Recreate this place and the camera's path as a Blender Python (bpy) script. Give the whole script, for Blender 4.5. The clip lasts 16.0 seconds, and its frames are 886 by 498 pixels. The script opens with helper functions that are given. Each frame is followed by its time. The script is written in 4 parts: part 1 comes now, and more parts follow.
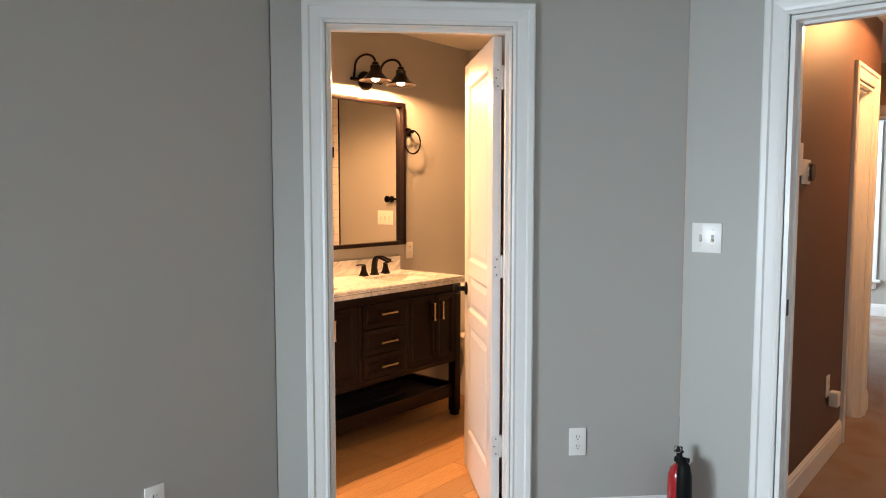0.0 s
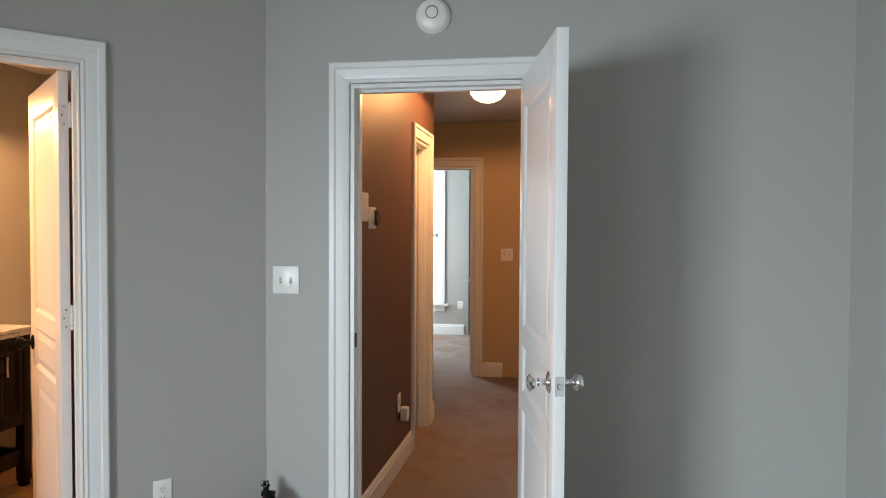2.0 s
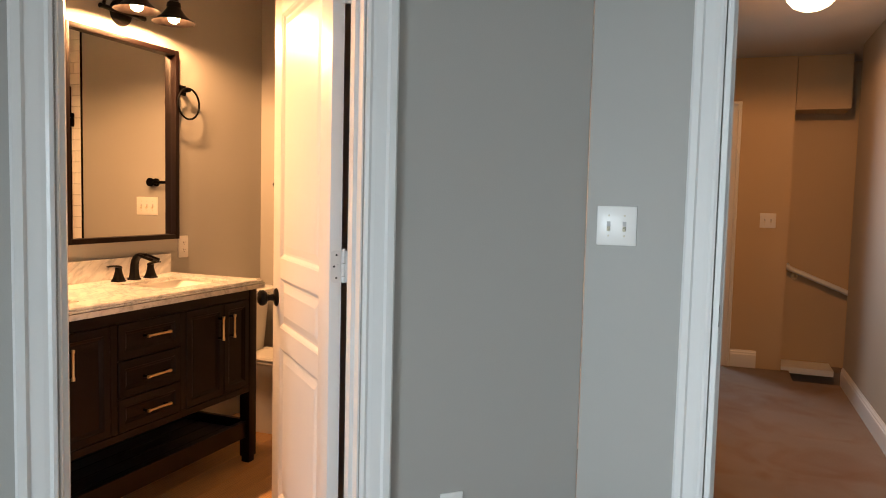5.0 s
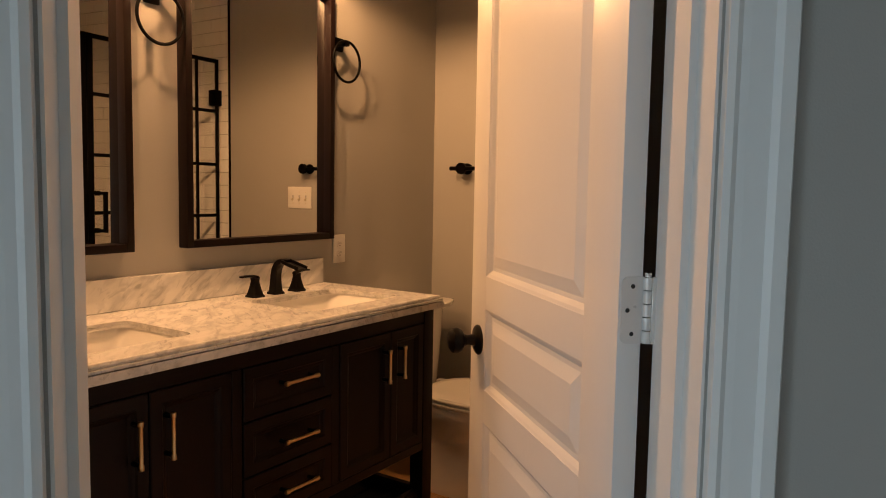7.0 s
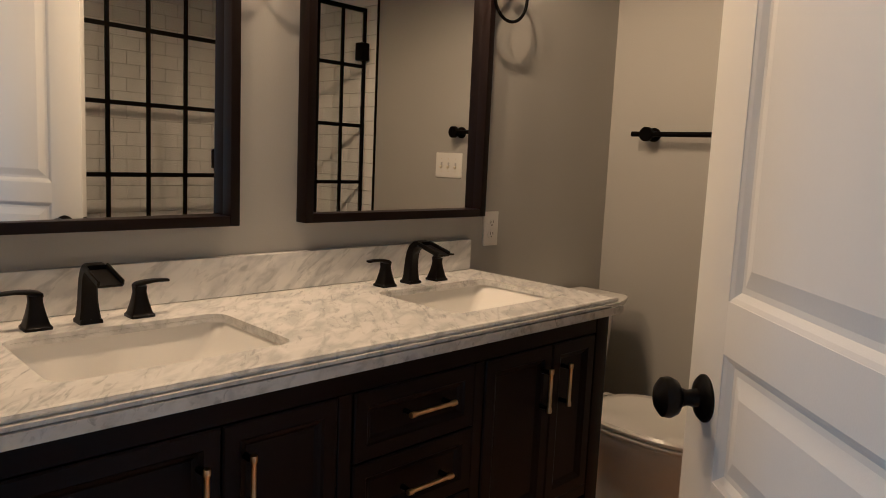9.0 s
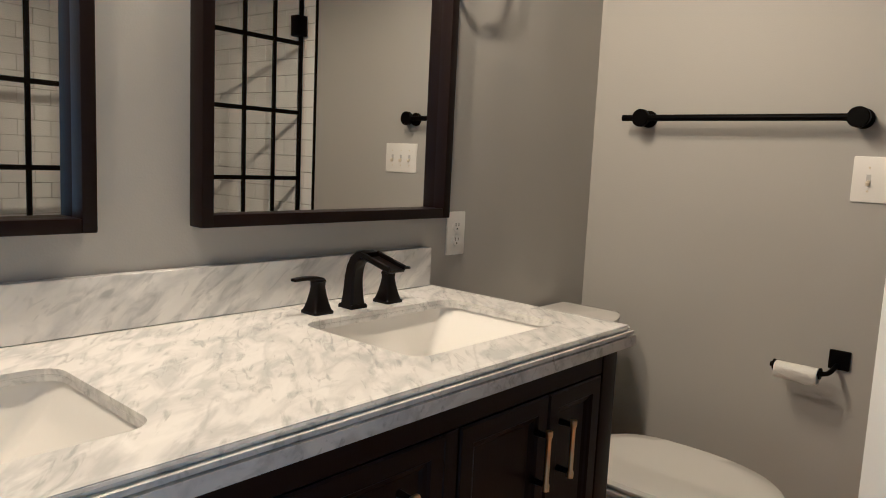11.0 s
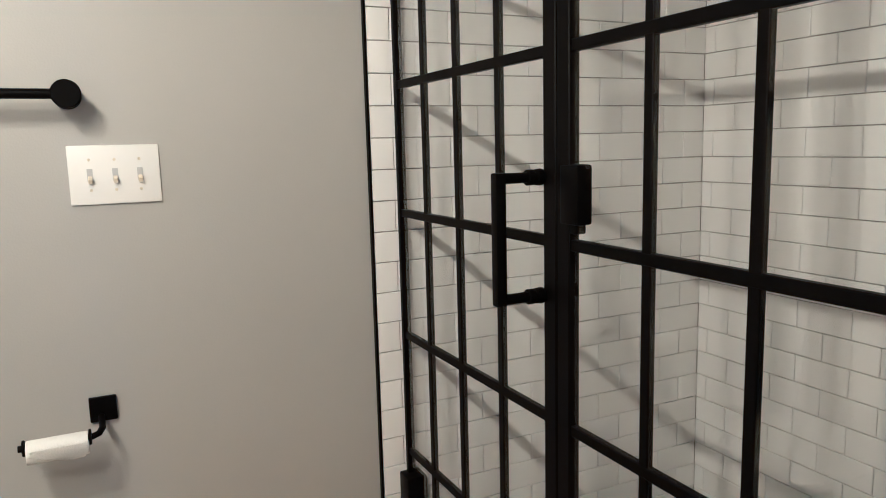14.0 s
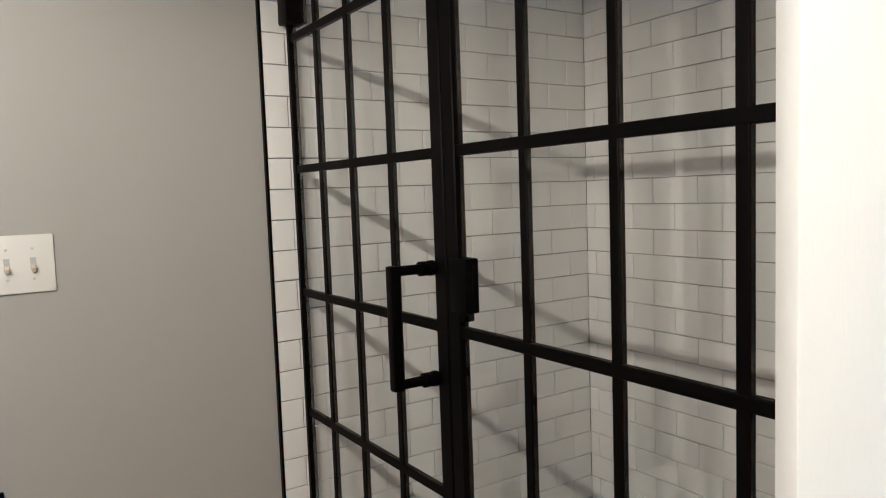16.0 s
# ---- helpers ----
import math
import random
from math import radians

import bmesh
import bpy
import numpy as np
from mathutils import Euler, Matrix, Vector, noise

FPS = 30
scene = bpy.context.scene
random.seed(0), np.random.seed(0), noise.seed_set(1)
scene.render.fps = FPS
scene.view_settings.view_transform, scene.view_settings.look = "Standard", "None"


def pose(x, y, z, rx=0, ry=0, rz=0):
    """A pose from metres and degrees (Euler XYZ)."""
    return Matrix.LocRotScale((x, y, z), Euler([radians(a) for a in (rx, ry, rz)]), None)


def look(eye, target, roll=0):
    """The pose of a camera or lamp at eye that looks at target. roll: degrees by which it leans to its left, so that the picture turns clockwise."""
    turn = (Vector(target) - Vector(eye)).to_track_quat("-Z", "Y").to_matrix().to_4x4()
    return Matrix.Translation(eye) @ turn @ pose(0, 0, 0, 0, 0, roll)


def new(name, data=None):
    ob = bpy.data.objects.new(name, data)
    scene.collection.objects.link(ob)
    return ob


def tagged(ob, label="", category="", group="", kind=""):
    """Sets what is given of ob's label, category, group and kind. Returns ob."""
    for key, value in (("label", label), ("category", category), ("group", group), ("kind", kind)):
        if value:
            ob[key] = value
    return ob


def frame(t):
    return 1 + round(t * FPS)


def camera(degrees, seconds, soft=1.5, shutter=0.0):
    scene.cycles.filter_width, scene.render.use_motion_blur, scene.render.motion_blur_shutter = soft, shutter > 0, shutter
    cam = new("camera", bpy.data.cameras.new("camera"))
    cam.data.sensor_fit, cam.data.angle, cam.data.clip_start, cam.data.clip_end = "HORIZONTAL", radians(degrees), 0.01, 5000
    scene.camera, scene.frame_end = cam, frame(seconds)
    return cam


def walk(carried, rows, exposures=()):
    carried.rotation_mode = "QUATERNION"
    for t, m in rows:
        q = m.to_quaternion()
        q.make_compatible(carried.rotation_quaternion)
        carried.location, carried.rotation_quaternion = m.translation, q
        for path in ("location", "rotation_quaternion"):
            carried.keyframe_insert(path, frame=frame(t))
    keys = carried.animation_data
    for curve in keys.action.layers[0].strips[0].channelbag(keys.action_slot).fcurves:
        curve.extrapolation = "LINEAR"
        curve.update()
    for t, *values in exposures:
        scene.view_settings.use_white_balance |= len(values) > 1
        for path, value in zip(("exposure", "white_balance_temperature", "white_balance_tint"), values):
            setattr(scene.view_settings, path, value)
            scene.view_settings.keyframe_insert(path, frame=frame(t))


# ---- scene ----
cam = camera(63.6, 16.0, soft=1.0)
PATH = [
    (0, (0.056, 0.066, 1.401), (-1.22, 1.599, 1.248), 0.0),
    (0.5, (0.136, 0.041, 1.429), (-0.969, 1.699, 1.257), 0.7),
    (1, (0.213, 0.018, 1.438), (-0.607, 1.838, 1.308), 0.5),
    (1.5, (0.236, 0.036, 1.454), (-0.238, 1.977, 1.38), 0.1),
    (2, (0.2, 0.027, 1.456), (-0.125, 1.999, 1.394), 0.3),
    (2.5, (0.134, 0.028, 1.454), (-0.18, 2.002, 1.392), 0.3),
    (3, (0.029, 0.023, 1.434), (-0.358, 1.983, 1.331), 0.3),
    (3.5, (-0.099, 0.136, 1.409), (-0.663, 2.049, 1.264), 1.1),
    (4, (-0.238, 0.337, 1.401), (-0.921, 2.209, 1.234), 2.1),
    (4.2, (-0.315, 0.416, 1.38), (-1.01, 2.284, 1.216), 1.8),
    (6.5, (-1.209, 1.301, 1.239), (-2.13, 3.073, 1.144), 1.5),
    (7, (-1.336, 1.527, 1.256), (-2.433, 3.191, 1.094), 1.0),
    (7.5, (-1.431, 1.696, 1.271), (-2.671, 3.249, 1.049), 1.6),
    (8, (-1.567, 1.795, 1.265), (-2.877, 3.287, 1.027), 2.3),
    (8.2, (-1.607, 1.842, 1.263), (-2.956, 3.3, 1.02), 2.9),
    (10.3, (-1.867, 2.09, 1.22), (-3.312, 3.45, 0.963), 2.0),
    (10.5, (-1.917, 2.154, 1.223), (-3.35, 3.527, 0.977), 2.2),
    (11, (-2.06, 2.281, 1.204), (-3.374, 3.768, 0.958), 2.7),
    (11.5, (-2.161, 2.367, 1.199), (-3.219, 4.047, 0.96), 2.3),
    (12, (-2.234, 2.475, 1.203), (-3.023, 4.301, 0.994), 1.6),
    (12.5, (-2.308, 2.603, 1.208), (-2.812, 4.529, 1.012), 0.9),
    (13, (-2.337, 2.688, 1.208), (-2.457, 4.673, 0.999), 0.3),
    (13.5, (-2.413, 2.775, 1.22), (-2.003, 4.715, 0.957), -0.6),
    (14, (-2.462, 2.791, 1.248), (-1.604, 4.574, 0.959), -1.5),
    (14.5, (-2.491, 2.79, 1.251), (-1.401, 4.441, 0.958), -2.4),
    (15, (-2.479, 2.774, 1.257), (-1.338, 4.393, 0.981), -2.8),
    (15.5, (-2.48, 2.745, 1.283), (-1.365, 4.393, 1.078), -2.6),
    (16, (-2.475, 2.724, 1.32), (-1.382, 4.391, 1.162), -2.0),
]
EXPOSURES = [
    (0.0, 0.16, 6100, 10), (1.0, 0.04, 6250, 10), (2.0, -0.10, 6250, 10), (3.0, -0.10, 6250, 10), (4.2, -0.10, 6250, 10), (6.4, -0.60, 6200, 8), (7.0, -1.25, 5950, 6), (7.5, -1.58, 5950, 4), (8.2, -1.62, 4750, -3),
    (10.3, -0.98, 3650, -10), (11.5, -0.90, 3280, -11), (12.5, -0.78, 3180, -11), (13.2, -0.60, 3200, -11), (13.7, -0.33, 3180, -11), (14.2, 0.02, 3150, -11), (14.5, 0.08, 3130, -11), (15.2, -0.14, 3150, -11), (16.0, -0.42, 3170, -11),
]
walk(cam, [(t, look(eye, target, roll)) for t, eye, target, roll in PATH], EXPOSURES)

# ---- light ----
world = bpy.data.worlds.new("sky")
scene.world = world
world.use_nodes = True
wt = world.node_tree
sky = wt.nodes.new("ShaderNodeTexSky")
sky.sky_type, sky.sun_disc = "NISHITA", False
sky.sun_elevation, sky.sun_rotation = radians(38), radians(200)
wt.links.new(sky.outputs[0], wt.nodes["Background"].inputs[0])
wt.nodes["Background"].inputs[1].default_value = 0.12
sun = new("sun", bpy.data.lights.new("sun", "SUN"))
sun.data.energy, sun.data.angle, sun.data.color = 1.0, radians(12), (1.0, 0.95, 0.88)
sun.matrix_world = look((0, 0, 20), (6, 10, 0))


def area_lamp(name, eye, target, sx, sy, watts, color, spread=180):
    lamp = bpy.data.lights.new(name, "AREA")
    lamp.shape, lamp.size, lamp.size_y, lamp.energy, lamp.color = "RECTANGLE", sx, sy, watts, color
    lamp.spread = radians(spread)
    ob = new(name, lamp)
    ob.matrix_world = look(eye, target)
    return ob


def bulb_light(name, at, watts, color, radius):
    lamp = bpy.data.lights.new(name, "POINT")
    lamp.energy, lamp.color, lamp.shadow_soft_size = watts, color, radius
    ob = new(name, lamp)
    ob.location = at
    return ob


DAY = (0.83, 0.945, 1.0)
WARM = (1.0, 0.46, 0.17)
# daylight through the bedroom window and the far room's window
area_lamp("window_daylight", (-2.20, -1.10, 1.15), (1.0, 1.2, -1.0), 1.15, 1.15, 138, DAY, 140)
# added fill from the unseen south side, brightens the bedroom's left wall
area_lamp("south_fill_light", (-1.50, -2.78, 1.10), (-1.20, 3.0, -1.2), 1.15, 1.15, 30, DAY)
area_lamp("far_window_daylight", (-2.3, 9.0, 1.35), (-0.8, 9.0, 1.2), 1.0, 1.7, 75, DAY)
H = 2.47                                   # ceilings
# lamps of the place
SHADES = ((3.180, 3.405), (2.355, 2.580))
for pair in SHADES:
    for y in pair:
        bulb_light("vanity_bulb", (-3.068, y, 2.103), 56.0, WARM, 0.014)
bulb_light("hall_bulb", (-0.286, 4.761, H - 0.064), 70, (1.0, 0.42, 0.14), 0.010)


# ---- materials ----
def material(name, color, rough=0.5, metal=0.0, var=0.06, scale=6.0, fine=120.0, bump=0.05, stretch=(1, 1, 1), rvar=0.08, per_object=0.0, coat=0.0, dark=None, spec=0.5):
    m = bpy.data.materials.new(name)
    m.use_nodes = True
    t = m.node_tree
    b = t.nodes["Principled BSDF"]
    b.inputs["Metallic"].default_value = metal
    b.inputs["Coat Weight"].default_value = coat
    b.inputs["Specular IOR Level"].default_value = spec
    co = t.nodes.new("ShaderNodeTexCoord")
    mp = t.nodes.new("ShaderNodeMapping")
    mp.inputs["Scale"].default_value = stretch
    t.links.new(co.outputs["Object"], mp.inputs[0])
    n1, n2 = t.nodes.new("ShaderNodeTexNoise"), t.nodes.new("ShaderNodeTexNoise")
    for n, s, d in ((n1, scale, 5.0), (n2, fine, 3.0)):
        n.inputs["Scale"].default_value, n.inputs["Detail"].default_value = s, d
        t.links.new(mp.outputs[0], n.inputs["Vector"])
    mix = t.nodes.new("ShaderNodeMix")
    mix.data_type = "RGBA"
    lo = dark or tuple(c * (1 - var) for c in color)
    hi = tuple(min(1, c * (1 + var)) for c in color)
    mix.inputs["A"].default_value, mix.inputs["B"].default_value = (*lo, 1), (*hi, 1)
    add = t.nodes.new("ShaderNodeMath")
    add.operation = "MULTIPLY_ADD"
    add.inputs[1].default_value = 0.35
    t.links.new(n2.outputs[0], add.inputs[0])
    sc = t.nodes.new("ShaderNodeMath")
    sc.operation = "MULTIPLY"
    sc.inputs[1].default_value = 0.65
    t.links.new(n1.outputs[0], sc.inputs[0])
    t.links.new(sc.outputs[0], add.inputs[2])
    t.links.new(add.outputs[0], mix.inputs["Factor"])
    last = mix.outputs["Result"]
    if per_object:
        info, hsv, mr = t.nodes.new("ShaderNodeObjectInfo"), t.nodes.new("ShaderNodeHueSaturation"), t.nodes.new("ShaderNodeMapRange")
        mr.inputs["To Min"].default_value, mr.inputs["To Max"].default_value = 1 - per_object, 1 + per_object
        t.links.new(info.outputs["Random"], mr.inputs["Value"])
        t.links.new(mr.outputs[0], hsv.inputs["Value"])
        t.links.new(last, hsv.inputs["Color"])
        last = hsv.outputs[0]
    t.links.new(last, b.inputs["Base Color"])
    rr = t.nodes.new("ShaderNodeMapRange")
    rr.inputs["To Min"].default_value, rr.inputs["To Max"].default_value = max(0.0, rough - rvar), min(1.0, rough + rvar)
    t.links.new(n1.outputs[0], rr.inputs["Value"])
    t.links.new(rr.outputs[0], b.inputs["Roughness"])
    if bump:
        bp = t.nodes.new("ShaderNodeBump")
        bp.inputs["Strength"].default_value, bp.inputs["Distance"].default_value = bump, 0.004
        t.links.new(n2.outputs[0], bp.inputs["Height"])
        t.links.new(bp.outputs[0], b.inputs["Normal"])
    return m


def wave_tint(m, kind, color, scale, distortion, lo, hi, mix_max, rot=(0, 0, 0), stretch=(1, 1, 1)):
    """Lay bands of another colour over a material: wood grain or marble veins."""
    t = m.node_tree
    b = t.nodes["Principled BSDF"]
    src = b.inputs["Base Color"].links[0].from_socket
    co, mp = t.nodes.new("ShaderNodeTexCoord"), t.nodes.new("ShaderNodeMapping")
    mp.vector_type = "POINT" if kind == "wave" else "TEXTURE"
    mp.inputs["Rotation"].default_value, mp.inputs["Scale"].default_value = rot, stretch
    t.links.new(co.outputs["Object"], mp.inputs[0])
    if kind == "wave":
        w = t.nodes.new("ShaderNodeTexWave")
        w.inputs["Scale"].default_value, w.inputs["Distortion"].default_value = scale, distortion
        w.inputs["Detail"].default_value, w.inputs["Detail Scale"].default_value = 4.0, 1.6
        out = w.outputs["Fac"]
    else:
        w = t.nodes.new("ShaderNodeTexNoise")
        w.inputs["Scale"].default_value, w.inputs["Detail"].default_value = scale, 7.0
        w.inputs["Distortion"].default_value = distortion
        out = w.outputs[0]
    if kind == "vein":
        d, a = t.nodes.new("ShaderNodeMath"), t.nodes.new("ShaderNodeMath")
        d.operation, a.operation = "SUBTRACT", "ABSOLUTE"
        d.inputs[1].default_value = 0.5
        t.links.new(w.outputs[0], d.inputs[0])
        t.links.new(d.outputs[0], a.inputs[0])
        out = a.outputs[0]
    t.links.new(mp.outputs[0], w.inputs["Vector"])
    mr = t.nodes.new("ShaderNodeMapRange")
    mr.inputs["From Min"].default_value, mr.inputs["From Max"].default_value = lo, hi
    mr.inputs["To Min"].default_value, mr.inputs["To Max"].default_value = (0.0, mix_max) if kind != "vein" else (mix_max, 0.0)
    t.links.new(out, mr.inputs["Value"])
    x = t.nodes.new("ShaderNodeMix")
    x.data_type = "RGBA"
    x.inputs["B"].default_value = (*color, 1)
    t.links.new(mr.outputs[0], x.inputs["Factor"])
    t.links.new(src, x.inputs["A"])
    t.links.new(x.outputs["Result"], b.inputs["Base Color"])
    return m


PAINT = material("wall_paint", (0.40, 0.395, 0.37), 0.55, var=0.03, scale=1.2, fine=260, bump=0.10)
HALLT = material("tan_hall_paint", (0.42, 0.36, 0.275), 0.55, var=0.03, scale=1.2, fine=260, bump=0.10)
# lit and shaded looks of the hall walls, put into their paint colours
HALL_LIT = material("lit_hall_paint", (0.54, 0.405, 0.24), 0.55, var=0.03, scale=1.2, fine=260, bump=0.10)
HALL_DIM = material("shaded_hall_paint", (0.098, 0.052, 0.037), 0.55, var=0.03, scale=1.2, fine=260, bump=0.10)
CEIL = material("ceiling_paint", (0.66, 0.65, 0.62), 0.8, var=0.03, scale=2, fine=200, bump=0.12)
TRIM = material("trim_paint", (0.76, 0.77, 0.76), 0.32, var=0.03, scale=3, fine=90, bump=0.03)
DOORP = material("door_paint", (0.76, 0.76, 0.75), 0.34, var=0.03, scale=3, fine=150, bump=0.06, stretch=(6, 6, 1))
CARPET = material("carpet", (0.20, 0.165, 0.145), 0.95, var=0.28, scale=2.2, fine=420, bump=0.9)
wave_tint(CARPET, "streak", (0.25, 0.125, 0.055), 1.0, 0.5, 0.50, 0.75, 0.70, rot=(0, 0, 0.4), stretch=(0.55, 0.8, 1.0))
HALLC = material("worn_carpet", (0.255, 0.202, 0.170), 0.95, var=0.25, scale=3.0, fine=420, bump=0.9)
wave_tint(HALLC, "streak", (0.20, 0.105, 0.055), 1.0, 0.8, 0.46, 0.70, 0.75, rot=(0, 0, 0.5), stretch=(0.34, 0.42, 1.0))
wave_tint(HALLC, "streak", (0.34, 0.28, 0.21), 1.0, 0.5, 0.55, 0.75, 0.55, rot=(0, 0, 0.2), stretch=(0.5, 0.7, 1.0))
PLANK = material("oak_plank", (0.56, 0.32, 0.125), 0.42, var=0.14, scale=3.5, fine=60, bump=0.05, stretch=(7, 0.7, 7), per_object=0.16)
wave_tint(PLANK, "wave", (0.27, 0.14, 0.06), 5.0, 7.0, 0.55, 1.0, 0.55, stretch=(6, 0.5, 6))
UNDER = material("subfloor", (0.12, 0.08, 0.05), 0.8)
ESPRESSO = material("espresso_wood", (0.0066, 0.0031, 0.0027), 0.40, spec=0.17, var=0.35, scale=5, fine=70, bump=0.04, stretch=(6, 6, 0.8))
BLACK = material("matte_black_metal", (0.0018, 0.0016, 0.0016), 0.45, spec=0.05, metal=0.0, var=0.2, scale=20, fine=200, bump=0.02)
BRONZE = material("oil_rubbed_bronze", (0.0030, 0.0022, 0.0020), 0.34, spec=0.16, metal=0.03, var=0.3, scale=25, fine=200, bump=0.02)
GOLD = material("brushed_gold", (0.78, 0.58, 0.30), 0.32, metal=1.0, var=0.08, scale=30, fine=300, bump=0.02)
CHROME = material("chrome", (0.75, 0.76, 0.78), 0.14, metal=1.0, var=0.04, scale=20, bump=0)
MARBLE = material("carrara_marble", (0.80, 0.79, 0.765), 0.16, var=0.03, scale=5, fine=60, bump=0, rvar=0.05)
wave_tint(MARBLE, "streak", (0.52, 0.525, 0.53), 1.0, 0.8, 0.43, 0.62, 0.85, rot=(0.62, 0.15, 0.5), stretch=(0.07, 0.22, 0.06))
wave_tint(MARBLE, "streak", (0.34, 0.35, 0.36), 1.0, 1.0, 0.54, 0.70, 0.58, rot=(0.70, 0.1, 0.55), stretch=(0.026, 0.16, 0.022))
wave_tint(MARBLE, "streak", (0.83, 0.82, 0.80), 1.0, 0.4, 0.54, 0.68, 0.80, rot=(0.60, 0.1, 0.6), stretch=(0.04, 0.12, 0.04))
wave_tint(MARBLE, "vein", (0.40, 0.41, 0.42), 1.0, 0.3, 0.0, 0.022, 0.30, rot=(0.68, 0.1, 0.5), stretch=(0.22, 1.4, 0.20))
TOPMARBLE = material("carrara_marble_top", (0.72, 0.715, 0.70), 0.16, var=0.03, scale=5, fine=60, bump=0, rvar=0.05)
wave_tint(TOPMARBLE, "streak", (0.50, 0.505, 0.51), 1.0, 0.9, 0.44, 0.62, 0.75, rot=(0, 0, 0.75), stretch=(0.05, 0.13, 0.05))
wave_tint(TOPMARBLE, "streak", (0.33, 0.335, 0.34), 1.0, 1.2, 0.55, 0.68, 0.60, rot=(0, 0, 0.95), stretch=(0.016, 0.075, 0.02))
wave_tint(TOPMARBLE, "streak", (0.77, 0.765, 0.75), 1.0, 0.6, 0.50, 0.64, 0.80, rot=(0, 0, 0.6), stretch=(0.035, 0.09, 0.04))
wave_tint(TOPMARBLE, "vein", (0.40, 0.40, 0.405), 1.0, 0.5, 0.0, 0.035, 0.35, rot=(0, 0, 0.85), stretch=(0.10, 0.42, 0.1))
PORCELAIN = material("porcelain", (0.80, 0.79, 0.76), 0.09, var=0.015, scale=3, bump=0, rvar=0.03, coat=0.4)
SEAT = material("toilet_seat_plastic", (0.80, 0.79, 0.75), 0.22, var=0.015, scale=3, bump=0)
TILE = material("white_glazed_tile", (0.86, 0.855, 0.84), 0.13, var=0.025, scale=9, fine=25, bump=0.03, per_object=0.03, rvar=0.05)
GROUT = material("grey_grout", (0.34, 0.33, 0.32), 0.9, var=0.15, scale=20, fine=300, bump=0.3)
PLASTIC = material("white_plastic", (0.80, 0.79, 0.76), 0.30, var=0.015, scale=9, bump=0)
IVORY = material("ivory_plastic", (0.70, 0.64, 0.50), 0.35, var=0.02, scale=9, bump=0)
SLOT = material("dark_slot", (0.02, 0.02, 0.02), 0.6, var=0.1)
RED = material("red_enamel", (0.36, 0.008, 0.012), 0.22, var=0.08, scale=12, bump=0, coat=0.5)
RUBBER = material("black_rubber", (0.004, 0.004, 0.0042), 0.5, spec=0.15, var=0.2, scale=30, bump=0.05)
PAPER = material("toilet_paper", (0.84, 0.83, 0.80), 0.9, var=0.03, scale=30, fine=300, bump=0.3)
CARD = material("grey_plaster", (0.5, 0.5, 0.5), 0.8)
OUTSIDE = material("pale_siding", (0.6, 0.6, 0.58), 0.8, var=0.1)
STEEL = material("painted_hinge", (0.70, 0.70, 0.69), 0.3, metal=0.2, var=0.06, scale=40, fine=200, bump=0.05)


def mirror_material():
    m = material("mirror_silver", (0.90, 0.91, 0.90), 0.01, metal=1.0, var=0.005, bump=0, rvar=0.005)
    return m


def glass_material():
    m = bpy.data.materials.new("clear_glass")
    m.use_nodes = True
    t = m.node_tree
    t.nodes.remove(t.nodes["Principled BSDF"])
    gl, tr, mx = t.nodes.new("ShaderNodeBsdfGlossy"), t.nodes.new("ShaderNodeBsdfTransparent"), t.nodes.new("ShaderNodeMixShader")
    lw, pw, ma = t.nodes.new("ShaderNodeLayerWeight"), t.nodes.new("ShaderNodeMath"), t.nodes.new("ShaderNodeMath")
    lw.inputs["Blend"].default_value = 0.5
    pw.operation, ma.operation = "POWER", "MULTIPLY_ADD"
    pw.inputs[1].default_value, ma.inputs[1].default_value, ma.inputs[2].default_value = 4.0, 0.55, 0.055
    t.links.new(lw.outputs["Facing"], pw.inputs[0])
    t.links.new(pw.outputs[0], ma.inputs[0])
    gl.inputs["Roughness"].default_value = 0.01
    tr.inputs["Color"].default_value = (0.985, 0.99, 0.988, 1)
    t.links.new(ma.outputs[0], mx.inputs[0])
    t.links.new(tr.outputs[0], mx.inputs[1])
    t.links.new(gl.outputs[0], mx.inputs[2])
    t.links.new(mx.outputs[0], t.nodes["Material Output"].inputs[0])
    return m


def glow_material(name, color, strength):
    m = bpy.data.materials.new(name)
    m.use_nodes = True
    b = m.node_tree.nodes["Principled BSDF"]
    b.inputs["Base Color"].default_value = (0.8, 0.78, 0.74, 1)
    b.inputs["Emission Color"].default_value = (*color, 1)
    b.inputs["Emission Strength"].default_value = strength
    return m


MIRROR, GLASS = mirror_material(), glass_material()
GLOBE = glow_material("lit_opal_glass", (1.0, 0.70, 0.38), 8.0)
BULB = glow_material("lit_bulb", (1.0, 0.72, 0.42), 22.0)


# ---- mesh helpers ----
def box(bm, x0, x1, y0, y1, z0, z1, bevel=0.0, segs=2, m=None):
    r = bmesh.ops.create_cube(bm, size=1.0)
    vs = r["verts"]
    bmesh.ops.scale(bm, vec=(x1 - x0, y1 - y0, z1 - z0), verts=vs)
    bmesh.ops.translate(bm, vec=((x0 + x1) / 2, (y0 + y1) / 2, (z0 + z1) / 2), verts=vs)
    if bevel:
        es = list({e for v in vs for e in v.link_edges})
        r = bmesh.ops.bevel(bm, geom=es, offset=bevel, segments=segs, affect="EDGES", profile=0.6)
        vs = list({v for f in r["faces"] for v in f.verts} | {v for v in vs if v.is_valid})
    if m is not None:
        bmesh.ops.transform(bm, matrix=m, verts=vs)
    return vs


